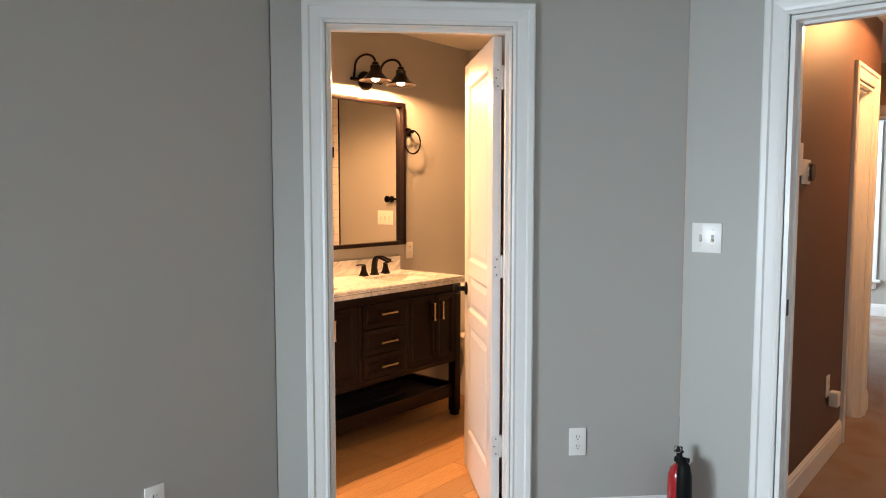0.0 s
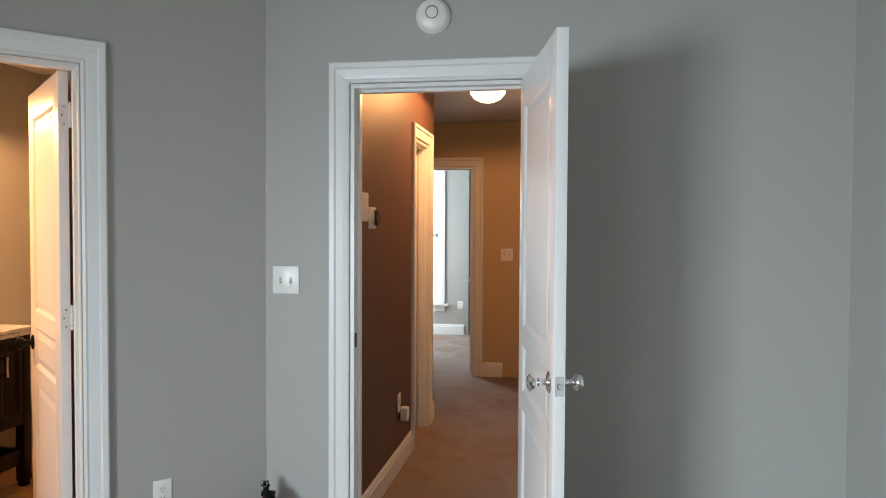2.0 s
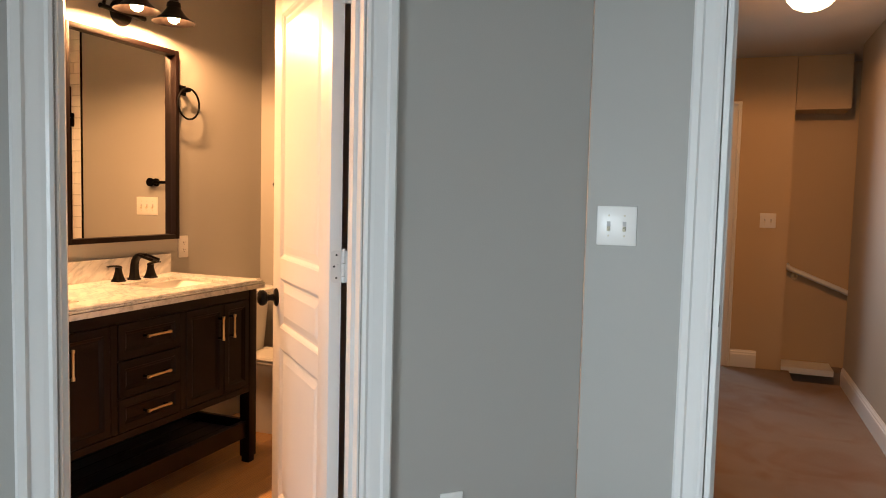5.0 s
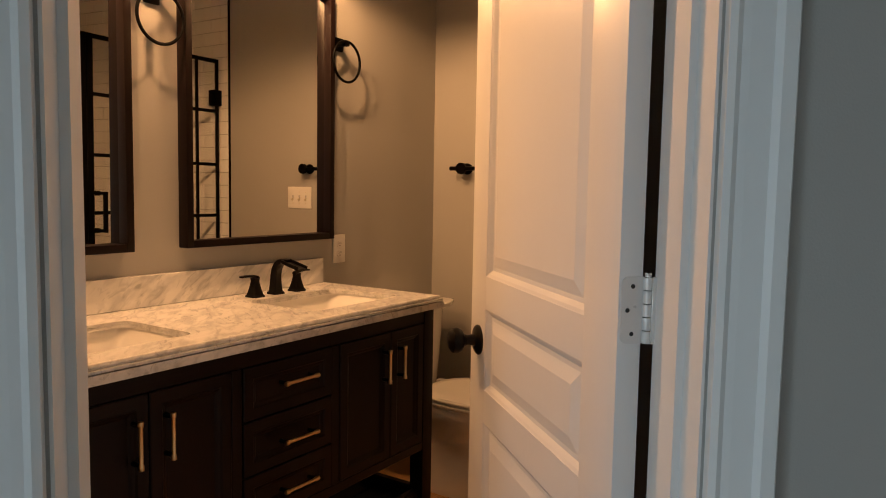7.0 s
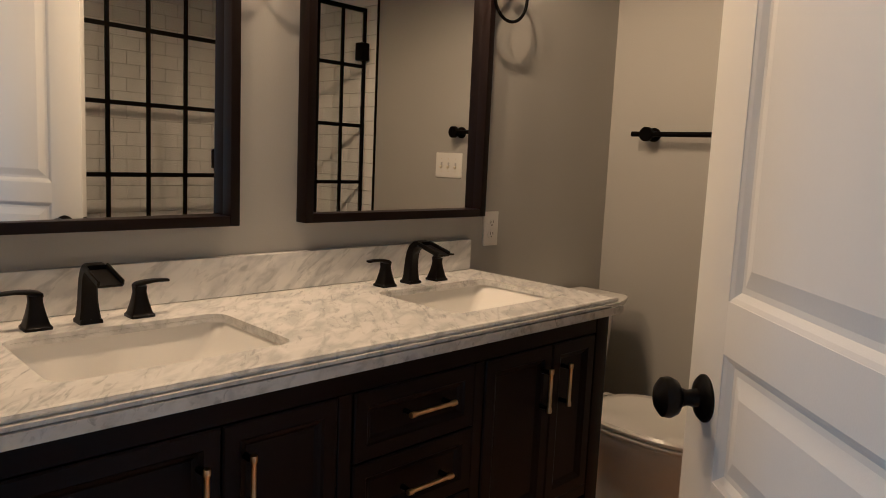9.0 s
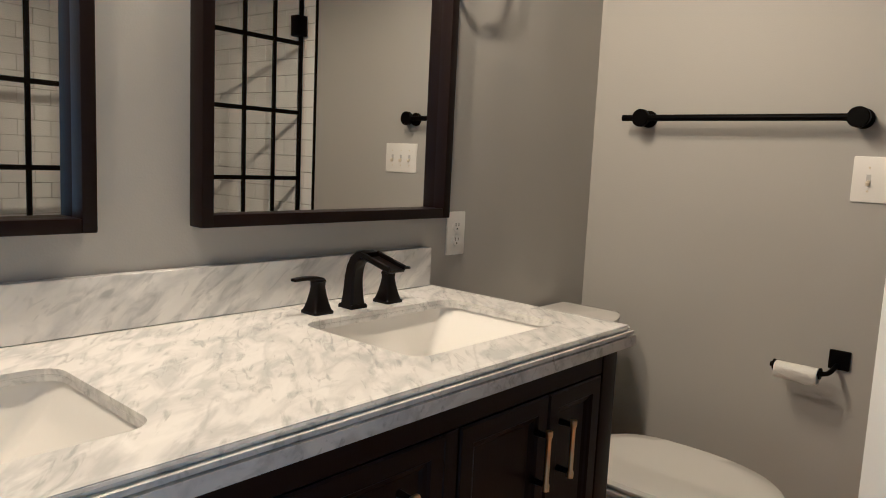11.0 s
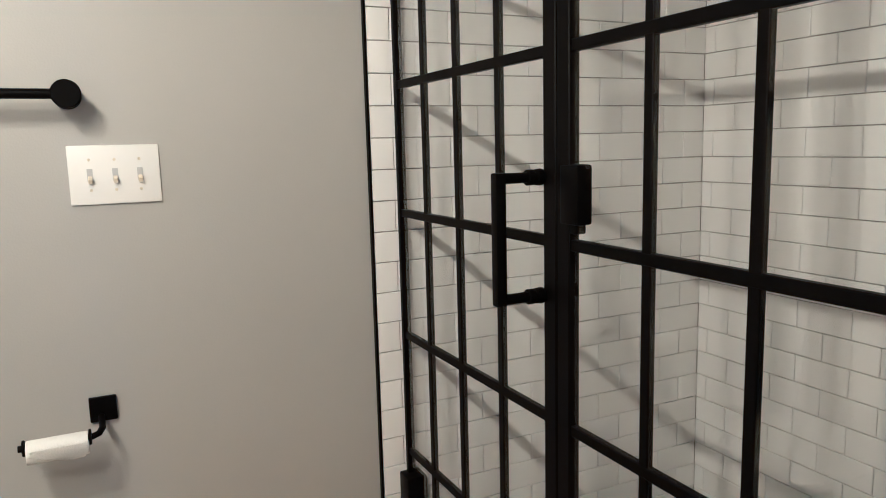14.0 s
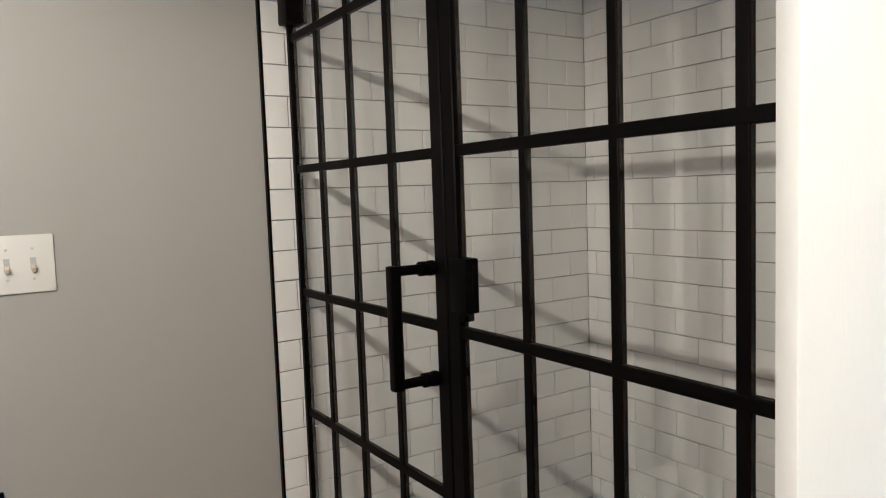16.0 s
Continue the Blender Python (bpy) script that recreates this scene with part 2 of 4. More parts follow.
def tube(bm, points, radius, sides=12, cap=True, radii=None):
    """A round bar through the points."""
    rings = []
    pts = [Vector(p) for p in points]
    side = None
    for i, p in enumerate(pts):
        d = (pts[min(i + 1, len(pts) - 1)] - pts[max(i - 1, 0)]).normalized()
        if side is None or abs(side.dot(d)) > 0.95:
            side = d.orthogonal()
        u = (side - d * side.dot(d)).normalized()
        side, v = u, d.cross(u)
        r = radii[i] if radii else radius
        rings.append([bm.verts.new(p + r * (math.cos(a) * u + math.sin(a) * v)) for a in (2 * math.pi * k / sides for k in range(sides))])
    for a, b in zip(rings, rings[1:]):
        for k in range(sides):
            bm.faces.new((a[k], a[(k + 1) % sides], b[(k + 1) % sides], b[k]))
    if cap:
        bm.faces.new(rings[0][::-1])
        bm.faces.new(rings[-1])
    return [v for r in rings for v in r]


def lathe(bm, profile, sides=32, at=(0, 0, 0), m=None, squash=(1, 1)):
    """Turn (radius, height) pairs round the z axis."""
    rings, made = [], []
    for r, z in profile:
        rings.append([bm.verts.new((r * squash[0] * math.cos(2 * math.pi * k / sides), r * squash[1] * math.sin(2 * math.pi * k / sides), z)) for k in range(sides)])
        made += rings[-1]
    for a, b in zip(rings, rings[1:]):
        for k in range(sides):
            bm.faces.new((a[k], a[(k + 1) % sides], b[(k + 1) % sides], b[k]))
    if profile[0][0] > 0.0005:
        bm.faces.new(rings[0][::-1])
    if profile[-1][0] > 0.0005:
        bm.faces.new(rings[-1])
    if m is not None:
        bmesh.ops.transform(bm, matrix=m, verts=made)
    bmesh.ops.translate(bm, vec=at, verts=made)
    return made


def loft(bm, loops, cap=True):
    rings = [[bm.verts.new(p) for p in lp] for lp in loops]
    n = len(rings[0])
    for a, b in zip(rings, rings[1:]):
        for k in range(n):
            bm.faces.new((a[k], a[(k + 1) % n], b[(k + 1) % n], b[k]))
    if cap:
        bm.faces.new(rings[0][::-1])
        bm.faces.new(rings[-1])
    return [v for r in rings for v in r]


def rounded(cx, cy, hx, hy, r, z, n=6):
    """A rounded rectangle as a loop of points."""
    out = []
    for sx, sy, a0 in ((1, 1, 0), (-1, 1, 90), (-1, -1, 180), (1, -1, 270)):
        for k in range(n + 1):
            a = radians(a0 + 90 * k / n)
            out.append((cx + sx * (hx - r) + r * math.cos(a), cy + sy * (hy - r) + r * math.sin(a), z))
    return out


def link(name, bm, mat, parent=None, label="", smooth=False):
    bmesh.ops.recalc_face_normals(bm, faces=bm.faces)
    me = bpy.data.meshes.new(name)
    bm.to_mesh(me)
    bm.free()
    me.materials.append(mat)
    if smooth:
        me.polygons.foreach_set("use_smooth", [True] * len(me.polygons))
        me.set_sharp_from_angle(angle=radians(38))
    ob = new(name, me)
    if parent:
        ob.parent = parent
    if label:
        tagged(ob, label)
    return ob


def part(name, bm, mat, parent, label="", smooth=True):
    return link(name, bm, mat, parent, label, smooth)


def thing(name, m, label, category, group="", kind=""):
    ob = new(name)
    ob.matrix_world = m
    ob.empty_display_size = 0.05
    return tagged(ob, label, category, group, kind)


def boxes(name, mat, spans, parent=None, bevel=0.0, label="", smooth=False, segs=2):
    bm = bmesh.new()
    for sp in spans:
        box(bm, *sp, bevel=bevel, segs=segs)
    return link(name, bm, mat, parent, label, smooth)


def structure(name, mat, spans, label="", m=None, bevel=0.0):
    ob = boxes(name, mat, spans, bevel=bevel)
    if m is not None:
        ob.matrix_world = m
    return tagged(ob, label, "", "", "structure")

# ---- plan ----
ANGLED = pose(-1.96, 1.96, 0, 0, 0, 45)    # x along the angled wall, y into the bathroom
DU0, DU1, DH = -0.103, 0.606, 2.04         # bathroom door opening on the angled wall
HX0, HX1 = -0.66, 0.09                     # hall door opening
WY, T = 2.885, 0.12                        # bedroom's hall wall, wall thickness
VX, TY = -3.278, 4.38                      # vanity wall, towel wall
GX, SX = -1.820, -0.843                      # shower glass, shower's back wall
SY = 2.86                                  # shower's near end
FY = 6.93                                  # far wall of the hall

# ---- walls, floors, ceilings ----
structure("wall_west", PAINT, [(-2.18 - T, -2.18, -2.80, -1.70, 0, H), (-2.18 - T, -2.18, -0.50, 1.74, 0, H), (-2.18 - T, -2.18, -1.70, -0.50, 0, 0.55), (-2.18 - T, -2.18, -1.70, -0.50, 1.75, H)],
          "grey painted bedroom wall with a window opening")
structure("wall_angled", PAINT, [(-0.308, DU0, 0, T, 0, H), (DU1, 1.312, 0, T, 0, H), (DU0, DU1, 0, T, DH, H)],
          "grey painted diagonal wall around the bathroom doorway", ANGLED)
structure("wall_hall_door", PAINT, [(-1.03, HX0, WY, WY + T, 0, H), (HX1, 1.263, WY, WY + T, 0, H), (HX0, HX1, WY, WY + T, DH, H)],
          "grey painted wall around the hall doorway")
structure("wall_east", PAINT, [(1.263, 1.263 + T, -2.80, WY + T, 0, H)], "grey painted bedroom wall")
structure("wall_south", PAINT, [(-2.30, -2.12, -2.92, -2.80, 0, H), (-0.88, 1.383, -2.92, -2.80, 0, H), (-2.12, -0.88, -2.92, -2.80, 0, 0.5),
          (-2.12, -0.88, -2.92, -2.80, 1.72, H)], "grey painted bedroom wall with a window opening")
structure("wall_vanity", PAINT, [(VX - T, VX, 1.72, TY + T, 0, H)], "greige painted bathroom wall behind the vanity")
structure("wall_towel", PAINT, [(VX, -1.884, TY, TY + T, 0, H)], "greige painted bathroom wall with the towel bar")
structure("wall_bath_south", PAINT, [(VX, -2.26, 1.72, 1.84, 0, H)], "greige painted bathroom wall")
structure("wall_shower_end", PAINT, [(GX - 0.03, -1.34, SY - T, SY - 0.021, 0, H)], "greige painted wall at the shower's end")
# shade on this side of the hall is in the dark wall colour
structure("wall_hall_west", HALL_DIM, [(-0.79, -0.75, WY + T, 4.56, 0, H), (-0.75 - T, -0.75, 4.56, 4.62, 0, H), (-0.75 - T, -0.75, 5.12, 5.35, 0, H), (-0.75 - T, -0.75, 4.62, 5.12, DH, H)],
          "painted hallway wall, colour darkened to red-brown for shade")
structure("wall_closet", HALL_DIM, [(-1.60, -0.75 - T, 5.23, 5.35, 0, H), (-1.72, -1.60, 4.4, FY + T, 0, H), (-1.6, -0.87, 4.4, 4.5, 0, H)], "painted walls round the hallway closet, colour darkened for shade")
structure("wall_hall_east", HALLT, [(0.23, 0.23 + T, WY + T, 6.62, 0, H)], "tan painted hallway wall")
# stronger light at the hall's end is in the paler wall colour
structure("wall_hall_end", HALL_LIT, [(-0.63, -0.16, FY, FY + T, 0, H), (-1.415, -0.63, FY, FY + T, DH, H), (-2.6, -1.415, FY, FY + T, 0, H)],
          "painted wall at the hallway's end, colour lightened for lamp light")
structure("wall_stair", HALL_LIT, [(-0.16, 1.9, 7.28, 7.28 + T, -1.6, H), (-0.28, -0.16, FY + T, 7.40, -1.6, H), (1.9, 2.0, 6.5, 7.4, -1.6, H), (0.35, 1.9, 6.5, 6.62, -1.6, H)],
          "painted stairwell wall, colour lightened for lamp light")
structure("stair_header", HALL_LIT, [(-0.155, 0.225, 6.95, 7.275, 2.06, H)], "painted header over the stairs, colour lightened for lamp light")
structure("wall_far_room", PAINT, [(-2.6, -1.02, 9.55, 9.67, 0, H), (-1.14, -1.02, 9.67, 10.2, 0, H), (-1.02, 1.2, 10.08, 10.2, 0, H), (1.2, 1.32, 7.4, 10.2, 0, H),
          (-2.72, -2.6, FY, 8.5, 0, H), (-2.72, -2.6, 9.5, 9.67, 0, H), (-2.72, -2.6, 8.5, 9.5, 0, 0.45), (-2.72, -2.6, 8.5, 9.5, 2.25, H), (-0.28, 1.2, 7.40, 7.44, 0, H)],
          "grey painted walls of the far room")
structure("ceiling", CEIL, [(-3.4, 1.4, -2.95, 10.25, H, H + 0.12)], "white painted ceiling")
structure("ceiling_stair", CEIL, [(1.4, 2.05, 6.4, 7.5, H, H + 0.12)], "white painted ceiling")
bm = bmesh.new()
plan = [(-2.30, -2.95), (1.40, -2.95), (1.40, 2.95), (-1.05, 2.95), (-2.30, 1.70)]
loft(bm, [[(x, y, -0.1) for x, y in plan], [(x, y, 0.0) for x, y in plan]])
tagged(link("floor", bm, CARPET), "brown-grey wall-to-wall bedroom carpet", "", "", "structure")
structure("floor_hall", HALLC, [(-0.9, 0.4, 2.95, 6.60, -0.1, 0), (-1.65, -0.9, 5.3, 7.05, -0.1, 0), (-0.9, -0.1, 6.60, 7.05, -0.1, 0), (-2.75, 1.25, 7.05, 10.2, -0.1, 0)],
          "brown-grey wall-to-wall carpet, worn in the hallway")
structure("stair_floor", CARPET, [(-0.3, 2.0, 6.4, 7.4, -1.7, -1.6), (0.20, 0.5, 6.62, 7.28, -0.3, -0.19), (0.5, 0.8, 6.62, 7.28, -0.5, -0.38)], "carpeted stairs going down")
boxes("stair_nosing", TRIM, [(-0.155, 0.22, 6.96, 7.26, -0.02, 0.03)], bevel=0.006)
tagged(bpy.data.objects["stair_nosing"], "white painted landing trim above the stairs", "", "", "structure")
bath_floor = structure("bath_floor", UNDER, [(VX, GX, 1.72, TY, -0.11, -0.010), (GX, -1.0, 1.72, SY - 0.02, -0.11, -0.010)], "honey oak plank bathroom floor")
outside = structure("backdrop", OUTSIDE, [(-14, 14, -16.2, -16, -2, 1.2)], "pale distance outside the bedroom window")


# ---- trim ----
def casing(name, w, h, m, label, proud=0.018, width=0.088, kind="structure"):
    """Moulded casing on three sides of an opening; local x along the wall, -y towards the room."""
    profile = [(0.004, 0.0), (0.004, 0.010), (0.012, 0.014), (0.020, 0.011), (0.030, 0.013), (width - 0.030, proud - 0.002), (width - 0.024, proud + 0.006),
               (width - 0.006, proud + 0.007), (width, proud + 0.001), (width, 0.0)]
    bm = bmesh.new()
    rows = []
    for a, b in profile:
        rows.append([bm.verts.new(p) for p in ((-a, -b, 0), (-a, -b, h + a), (w + a, -b, h + a), (w + a, -b, 0))])
    n = len(rows)
    for i in range(n):
        p, q = rows[i], rows[(i + 1) % n]
        for k in range(3):
            bm.faces.new((p[k], p[k + 1], q[k + 1], q[k]))
    for k in (0, 3):
        bm.faces.new([r[k] for r in rows])
    ob = link(name, bm, TRIM)
    ob.matrix_world = m
    return tagged(ob, label, "", "", kind)


def jamb(name, w, h, depth, m, label, stop, t=0.016):
    """Lining of an opening with its door stop."""
    ob = boxes(name, TRIM, [(-0.002, t, 0.0, depth, 0, h), (w - t, w + 0.002, 0.0, depth, 0, h), (t, w - t, 0.0, depth, h - t, h + 0.002),
                            (t, t + 0.011, stop, stop + 0.035, 0, h - t), (w - t - 0.011, w - t, stop, stop + 0.035, 0, h - t), (t + 0.011, w - t - 0.011, stop, stop + 0.035, h - t - 0.011, h - t)])
    ob.matrix_world = m
    return tagged(ob, label, "", "", "structure")


BD = ANGLED @ pose(DU0, 0, 0)
casing("trim_bath_door", DU1 - DU0, DH, BD, "white moulded casing of the bathroom door")
jamb("jamb_bath_door", DU1 - DU0, DH, T, BD, "white painted bathroom door jamb", 0.040, 0.004)
casing("trim_bath_door_inside", DU1 - DU0, DH, ANGLED @ pose(DU1, T, 0, 0, 0, 180), "white moulded casing inside the bathroom")
HD = pose(HX0, WY, 0)
casing("trim_hall_door", HX1 - HX0, DH, HD, "white moulded casing of the hall door")
jamb("jamb_hall_door", HX1 - HX0, DH, T, HD, "white painted hall door jamb", 0.045)
CD = pose(-0.75, 4.62, 0, 0, 0, 90)
casing("trim_closet_door", 0.50, DH, CD, "white moulded casing of the hallway door")
jamb("jamb_closet_door", 0.50, DH, T, CD, "white painted hallway door jamb", 0.03)
FD = pose(-1.415, FY, 0)
casing("trim_far_door", 0.785, DH, FD, "white moulded casing of the far room's door")
jamb("jamb_far_door", 0.785, DH, T, FD, "white painted far door jamb", 0.06)


def baseboard(name, length, m, h=0.135):
    """A skirting with a moulded top; local x along the wall, -y towards the room."""
    pr = [(0, 0), (-0.015, 0), (-0.015, h - 0.035), (-0.011, h - 0.028), (-0.012, h - 0.018), (-0.006, h - 0.008), (-0.004, h), (0, h)]
    bm = bmesh.new()
    loft(bm, [[(0, y, z) for y, z in pr], [(length, y, z) for y, z in pr]])
    ob = link(name, bm, TRIM)
    ob.matrix_world = m
    return tagged(ob, "white moulded baseboard", "", "", "structure")


BH = 0.165
baseboard("baseboard", 1.312 - DU1 - 0.088 - 0.008, ANGLED @ pose(DU1 + 0.09, 0, 0), BH)
baseboard("baseboard", 0.12, ANGLED @ pose(-0.303, 0, 0), BH)
baseboard("baseboard", -HX0 * 0 + (HX0 - 0.09 + 1.022), pose(-1.022, WY, 0), BH)
baseboard("baseboard", 1.262 - HX1 - 0.09, pose(HX1 + 0.09, WY, 0), BH)
baseboard("baseboard", 4.5, pose(-2.18, -2.78, 0, 0, 0, 90), BH)
baseboard("baseboard", 5.6, pose(1.263, 2.87, 0, 0, 0, -90), BH)
baseboard("baseboard", 4.528 - 3.02, pose(-0.75, 3.02, 0, 0, 0, 90))
baseboard("baseboard", 0.135, pose(-0.75, 5.212, 0, 0, 0, 90))
baseboard("baseboard", 6.6 - 3.02, pose(0.23, 6.61, 0, 0, 0, -90))
baseboard("baseboard", 0.195, pose(-0.540, FY, 0), 0.14)
baseboard("baseboard", 1.5, pose(-2.58, 9.55, 0), 0.14)
baseboard("baseboard", 2.2, pose(-1.01, 10.08, 0), 0.14)
baseboard("baseboard", -1.887 - VX - 0.02, pose(VX + 0.018, TY, 0), 0.10)


# ---- doors ----
def panel_door(name, w, h, m, label, t=0.035):
    """A white three-panel door; local x from the hinge, y through the thickness from 0 to t."""
    d = thing(name, m, label, "door")
    st, rows = 0.105, ((0.205, 0.748), (0.820, 0.995), (1.065, h - 0.115))
    bm = bmesh.new()
    zs = [0.0] + [z for r in rows for z in r] + [h]
    box(bm, 0, st, 0, t, 0, h, 0.002)
    box(bm, w - st, w, 0, t, 0, h, 0.002)
    for i in range(0, len(zs), 2):
        box(bm, st - 0.001, w - st + 0.001, 0.0003, t - 0.0003, zs[i] + (0.001 if i == 0 else 0), zs[i + 1] - (0.001 if i == len(zs) - 2 else 0))
    part("leaf", bm, DOORP, d)
    for z0, z1 in rows:
        bm = bmesh.new()
        for side in (0, 1):
            loops = []
            for inset, depth in ((-0.001, 0.001), (0.006, 0.004), (0.014, 0.010), (0.022, 0.010), (0.046, 0.004), (0.050, 0.004)):
                y = depth if side == 0 else t - depth
                loops.append([(st + inset, y, z0 + inset), (w - st - inset, y, z0 + inset), (w - st - inset, y, z1 - inset), (st + inset, y, z1 - inset)])
            rings = [[bm.verts.new(p) for p in lp] for lp in loops]
            for a, b in zip(rings, rings[1:]):
                for k in range(4):
                    bm.faces.new((a[k], a[(k + 1) % 4], b[(k + 1) % 4], b[k]))
            bm.faces.new(rings[-1])
        part("panel", bm, DOORP, d, smooth=False)
    return d


def door_knob(parent, x, z, t, mat, label, name="knob"):
    """Knobs on both faces with their roses."""
    for y, s in ((0, -1), (t, 1)):
        bm = bmesh.new()
        m = pose(x, y, z, -90 * s, 0, 0)
        lathe(bm, [(0.033, 0), (0.033, 0.003), (0.028, 0.008), (0.013, 0.011), (0.011, 0.026), (0.014, 0.034), (0.024, 0.040), (0.0285, 0.050), (0.027, 0.060), (0.018, 0.067), (0.0, 0.069)], 24, m=m)
        part(name, bm, mat, parent, label)


def latch_plate(parent, x, z, t, mat):
    bm = bmesh.new()
    box(bm, x - 0.001, x + 0.0015, t / 2 - 0.0125, t / 2 + 0.0125, z - 0.029, z + 0.029, 0.0006, 1)
    box(bm, x + 0.001, x + 0.009, t / 2 - 0.006, t / 2 + 0.006, z - 0.008, z + 0.008, 0.002, 1)
    part("latch", bm, mat, parent, "metal latch plate")


def butt_hinge(parent, z, t, x=-0.004, y=0.035):
    """A hinge leaf on the door's edge with its knuckle."""
    bm = bmesh.new()
    ring = [(0.0, z - 0.045), (0.0, z + 0.045)] + [(t - 0.013 + 0.010 * math.sin(a), z + 0.035 + 0.010 * math.cos(a)) for a in (radians(k) for k in range(0, 91, 15))]
    ring += [(t - 0.013 + 0.010 * math.cos(a), z - 0.035 - 0.010 * math.sin(a)) for a in (radians(k) for k in range(0, 91, 15))]
    loft(bm, [[(x, yy, zz) for yy, zz in ring] for x in (0.0, -0.0025)])
    hinge = part("hinge", bm, STEEL, parent, "white painted butt hinge", smooth=False)
    bm = bmesh.new()
    for k in range(5):
        tube(bm, [(x, y, z - 0.045 + 0.018 * k + 0.0007), (x, y, z - 0.045 + 0.018 * (k + 1) - 0.0007)], 0.0062, 12)
    tube(bm, [(x, y, z + 0.045), (x, y, z + 0.050)], 0.0045, 10)
    part("knuckle", bm, STEEL, hinge)
    bm = bmesh.new()
    for dz in (-0.032, 0.0, 0.032):
        lathe(bm, [(0.0032, 0), (0.0028, 0.001), (0.0, 0.0012)], 10, m=pose(-0.0024, t * 0.45 + (0.007 if dz == 0 else 0), z + dz, 0, -90, 0))
    part("screw", bm, SLOT, hinge)
    bm = bmesh.new()
    box(bm, x - 0.006, x - 0.0035, y - 0.03, y - 0.004, z - 0.045, z + 0.045, 0.001, 1)
    part("jamb_leaf", bm, STEEL, hinge)


LEAF = 0.688
bath_door = panel_door("bathroom_door", LEAF, 2.02, ANGLED @ pose(DU1 - 0.018, T + 0.007, 0.012, 0, 0, 92.4), "white three-panel wooden bathroom door, standing open", )
door_knob(bath_door, LEAF - 0.06, 0.92, 0.035, BRONZE, "dark bronze door knob")
latch_plate(bath_door, LEAF, 0.92, 0.035, BRONZE)
for hz in (0.335, 1.090, 1.855):
    butt_hinge(bath_door, hz, 0.035, -0.006, -0.004)
hall_door = panel_door("hall_door", 0.75, 2.02, pose(HX1 - 0.050, WY - 0.026, 0.012, 0, 0, -79), "white three-panel wooden hall door, standing open")
door_knob(hall_door, 0.69, 0.98, 0.035, CHROME, "polished chrome door knob")
latch_plate(hall_door, 0.75, 0.98, 0.035, CHROME)
closet_door = panel_door("hallway_door", 0.46, 2.02, pose(-0.75 - 0.075, 4.64, 0.008, 0, 0, 90), "white three-panel wooden door, closed")
door_knob(closet_door, 0.05, 0.95, 0.035, BRONZE, "dark bronze door knob")
far_door = panel_door("far_room_door", 0.75, 2.02, pose(-0.65, FY + T + 0.01, 0.008, 0, 0, 88), "white wooden door, standing open in the far room")
bm = bmesh.new()
tube(bm, [(0.69, 0.035, 0.87), (0.69, 0.06, 0.87), (0.68, 0.075, 0.87), (0.60, 0.15, 0.872)], 0.011, 10, radii=[0.016, 0.011, 0.011, 0.009])
part("handle", bm, PLASTIC, far_door, "white lever handle")
latch_plate(far_door, 0.75, 0.87, 0.035, BRONZE)
bm = bmesh.new()
box(bm, HX0 + 0.0155, HX0 + 0.0175, WY + 0.010, WY + 0.035, 0.95, 1.01, 0.0008, 1)
tagged(link("strike_plate", bm, BRONZE), "dark bronze strike plate on the hall door jamb", "strike plate")


# ---- wall plates ----
def screw_heads(bm, spots, y=-0.0065):
    for x, z in spots:
        lathe(bm, [(0.003, 0), (0.0025, 0.0008), (0.0, 0.001)], 8, m=pose(x, y, z, 90, 0, 0))


def outlet(m, label, name="wall_outlet"):
    """A duplex outlet plate; local x along the wall, -y towards the room."""
    o = thing(name, m, label, "outlet")
    bm = bmesh.new()
    box(bm, -0.035, 0.035, -0.006, 0, -0.057, 0.057, 0.003)
    screw_heads(bm, [(0, 0)])
    part("plate", bm, PLASTIC, o)
    for z in (-0.019, 0.019):
        bm = bmesh.new()
        lathe(bm, [(0.0165, 0), (0.0165, 0.002), (0.016, 0.0028)], 24, m=pose(0, -0.006, z, 90, 0, 0), squash=(1, 0.86))
        rec = part("receptacle", bm, PLASTIC, o)
        bm = bmesh.new()
        box(bm, -0.0068, -0.0050, -0.0096, -0.0080, z - 0.001, z + 0.008)
        box(bm, 0.0050, 0.0068, -0.0096, -0.0080, z + 0.000, z + 0.007)
        box(bm, -0.0022, 0.0022, -0.0096, -0.0080, z - 0.009, z - 0.005)
        part("slot", bm, SLOT, rec)
    return o


def switch_plate(m, gangs, label, width):
    o = thing("light_switch", m, label, "light switch")
    bm = bmesh.new()
    box(bm, -width / 2, width / 2, -0.006, 0, -0.0585, 0.0585, 0.0028)
    xs = [(k - (gangs - 1) / 2) * 0.046 for k in range(gangs)]
    part("plate", bm, PLASTIC, o)
    for x in xs:
        bm = bmesh.new()
        box(bm, x - 0.0052, x + 0.0052, -0.0068, -0.0055, -0.0125, 0.0125)
        part("slot", bm, CARD, o)
        bm = bmesh.new()
        box(bm, x - 0.0042, x + 0.0042, -0.018, -0.004, -0.005, 0.005, 0.0012, 1, m=Matrix.Translation((0, 0, -0.004)) @ Matrix.Translation((x, 0, 0)) @ pose(0, 0, 0, 28) @ Matrix.Translation((-x, 0, 0)))
        part("toggle", bm, IVORY, o)
        for z in (0.030, -0.030):
            bm = bmesh.new()
            screw_heads(bm, [(x, z)])
            part("screw", bm, IVORY, o)
    return o


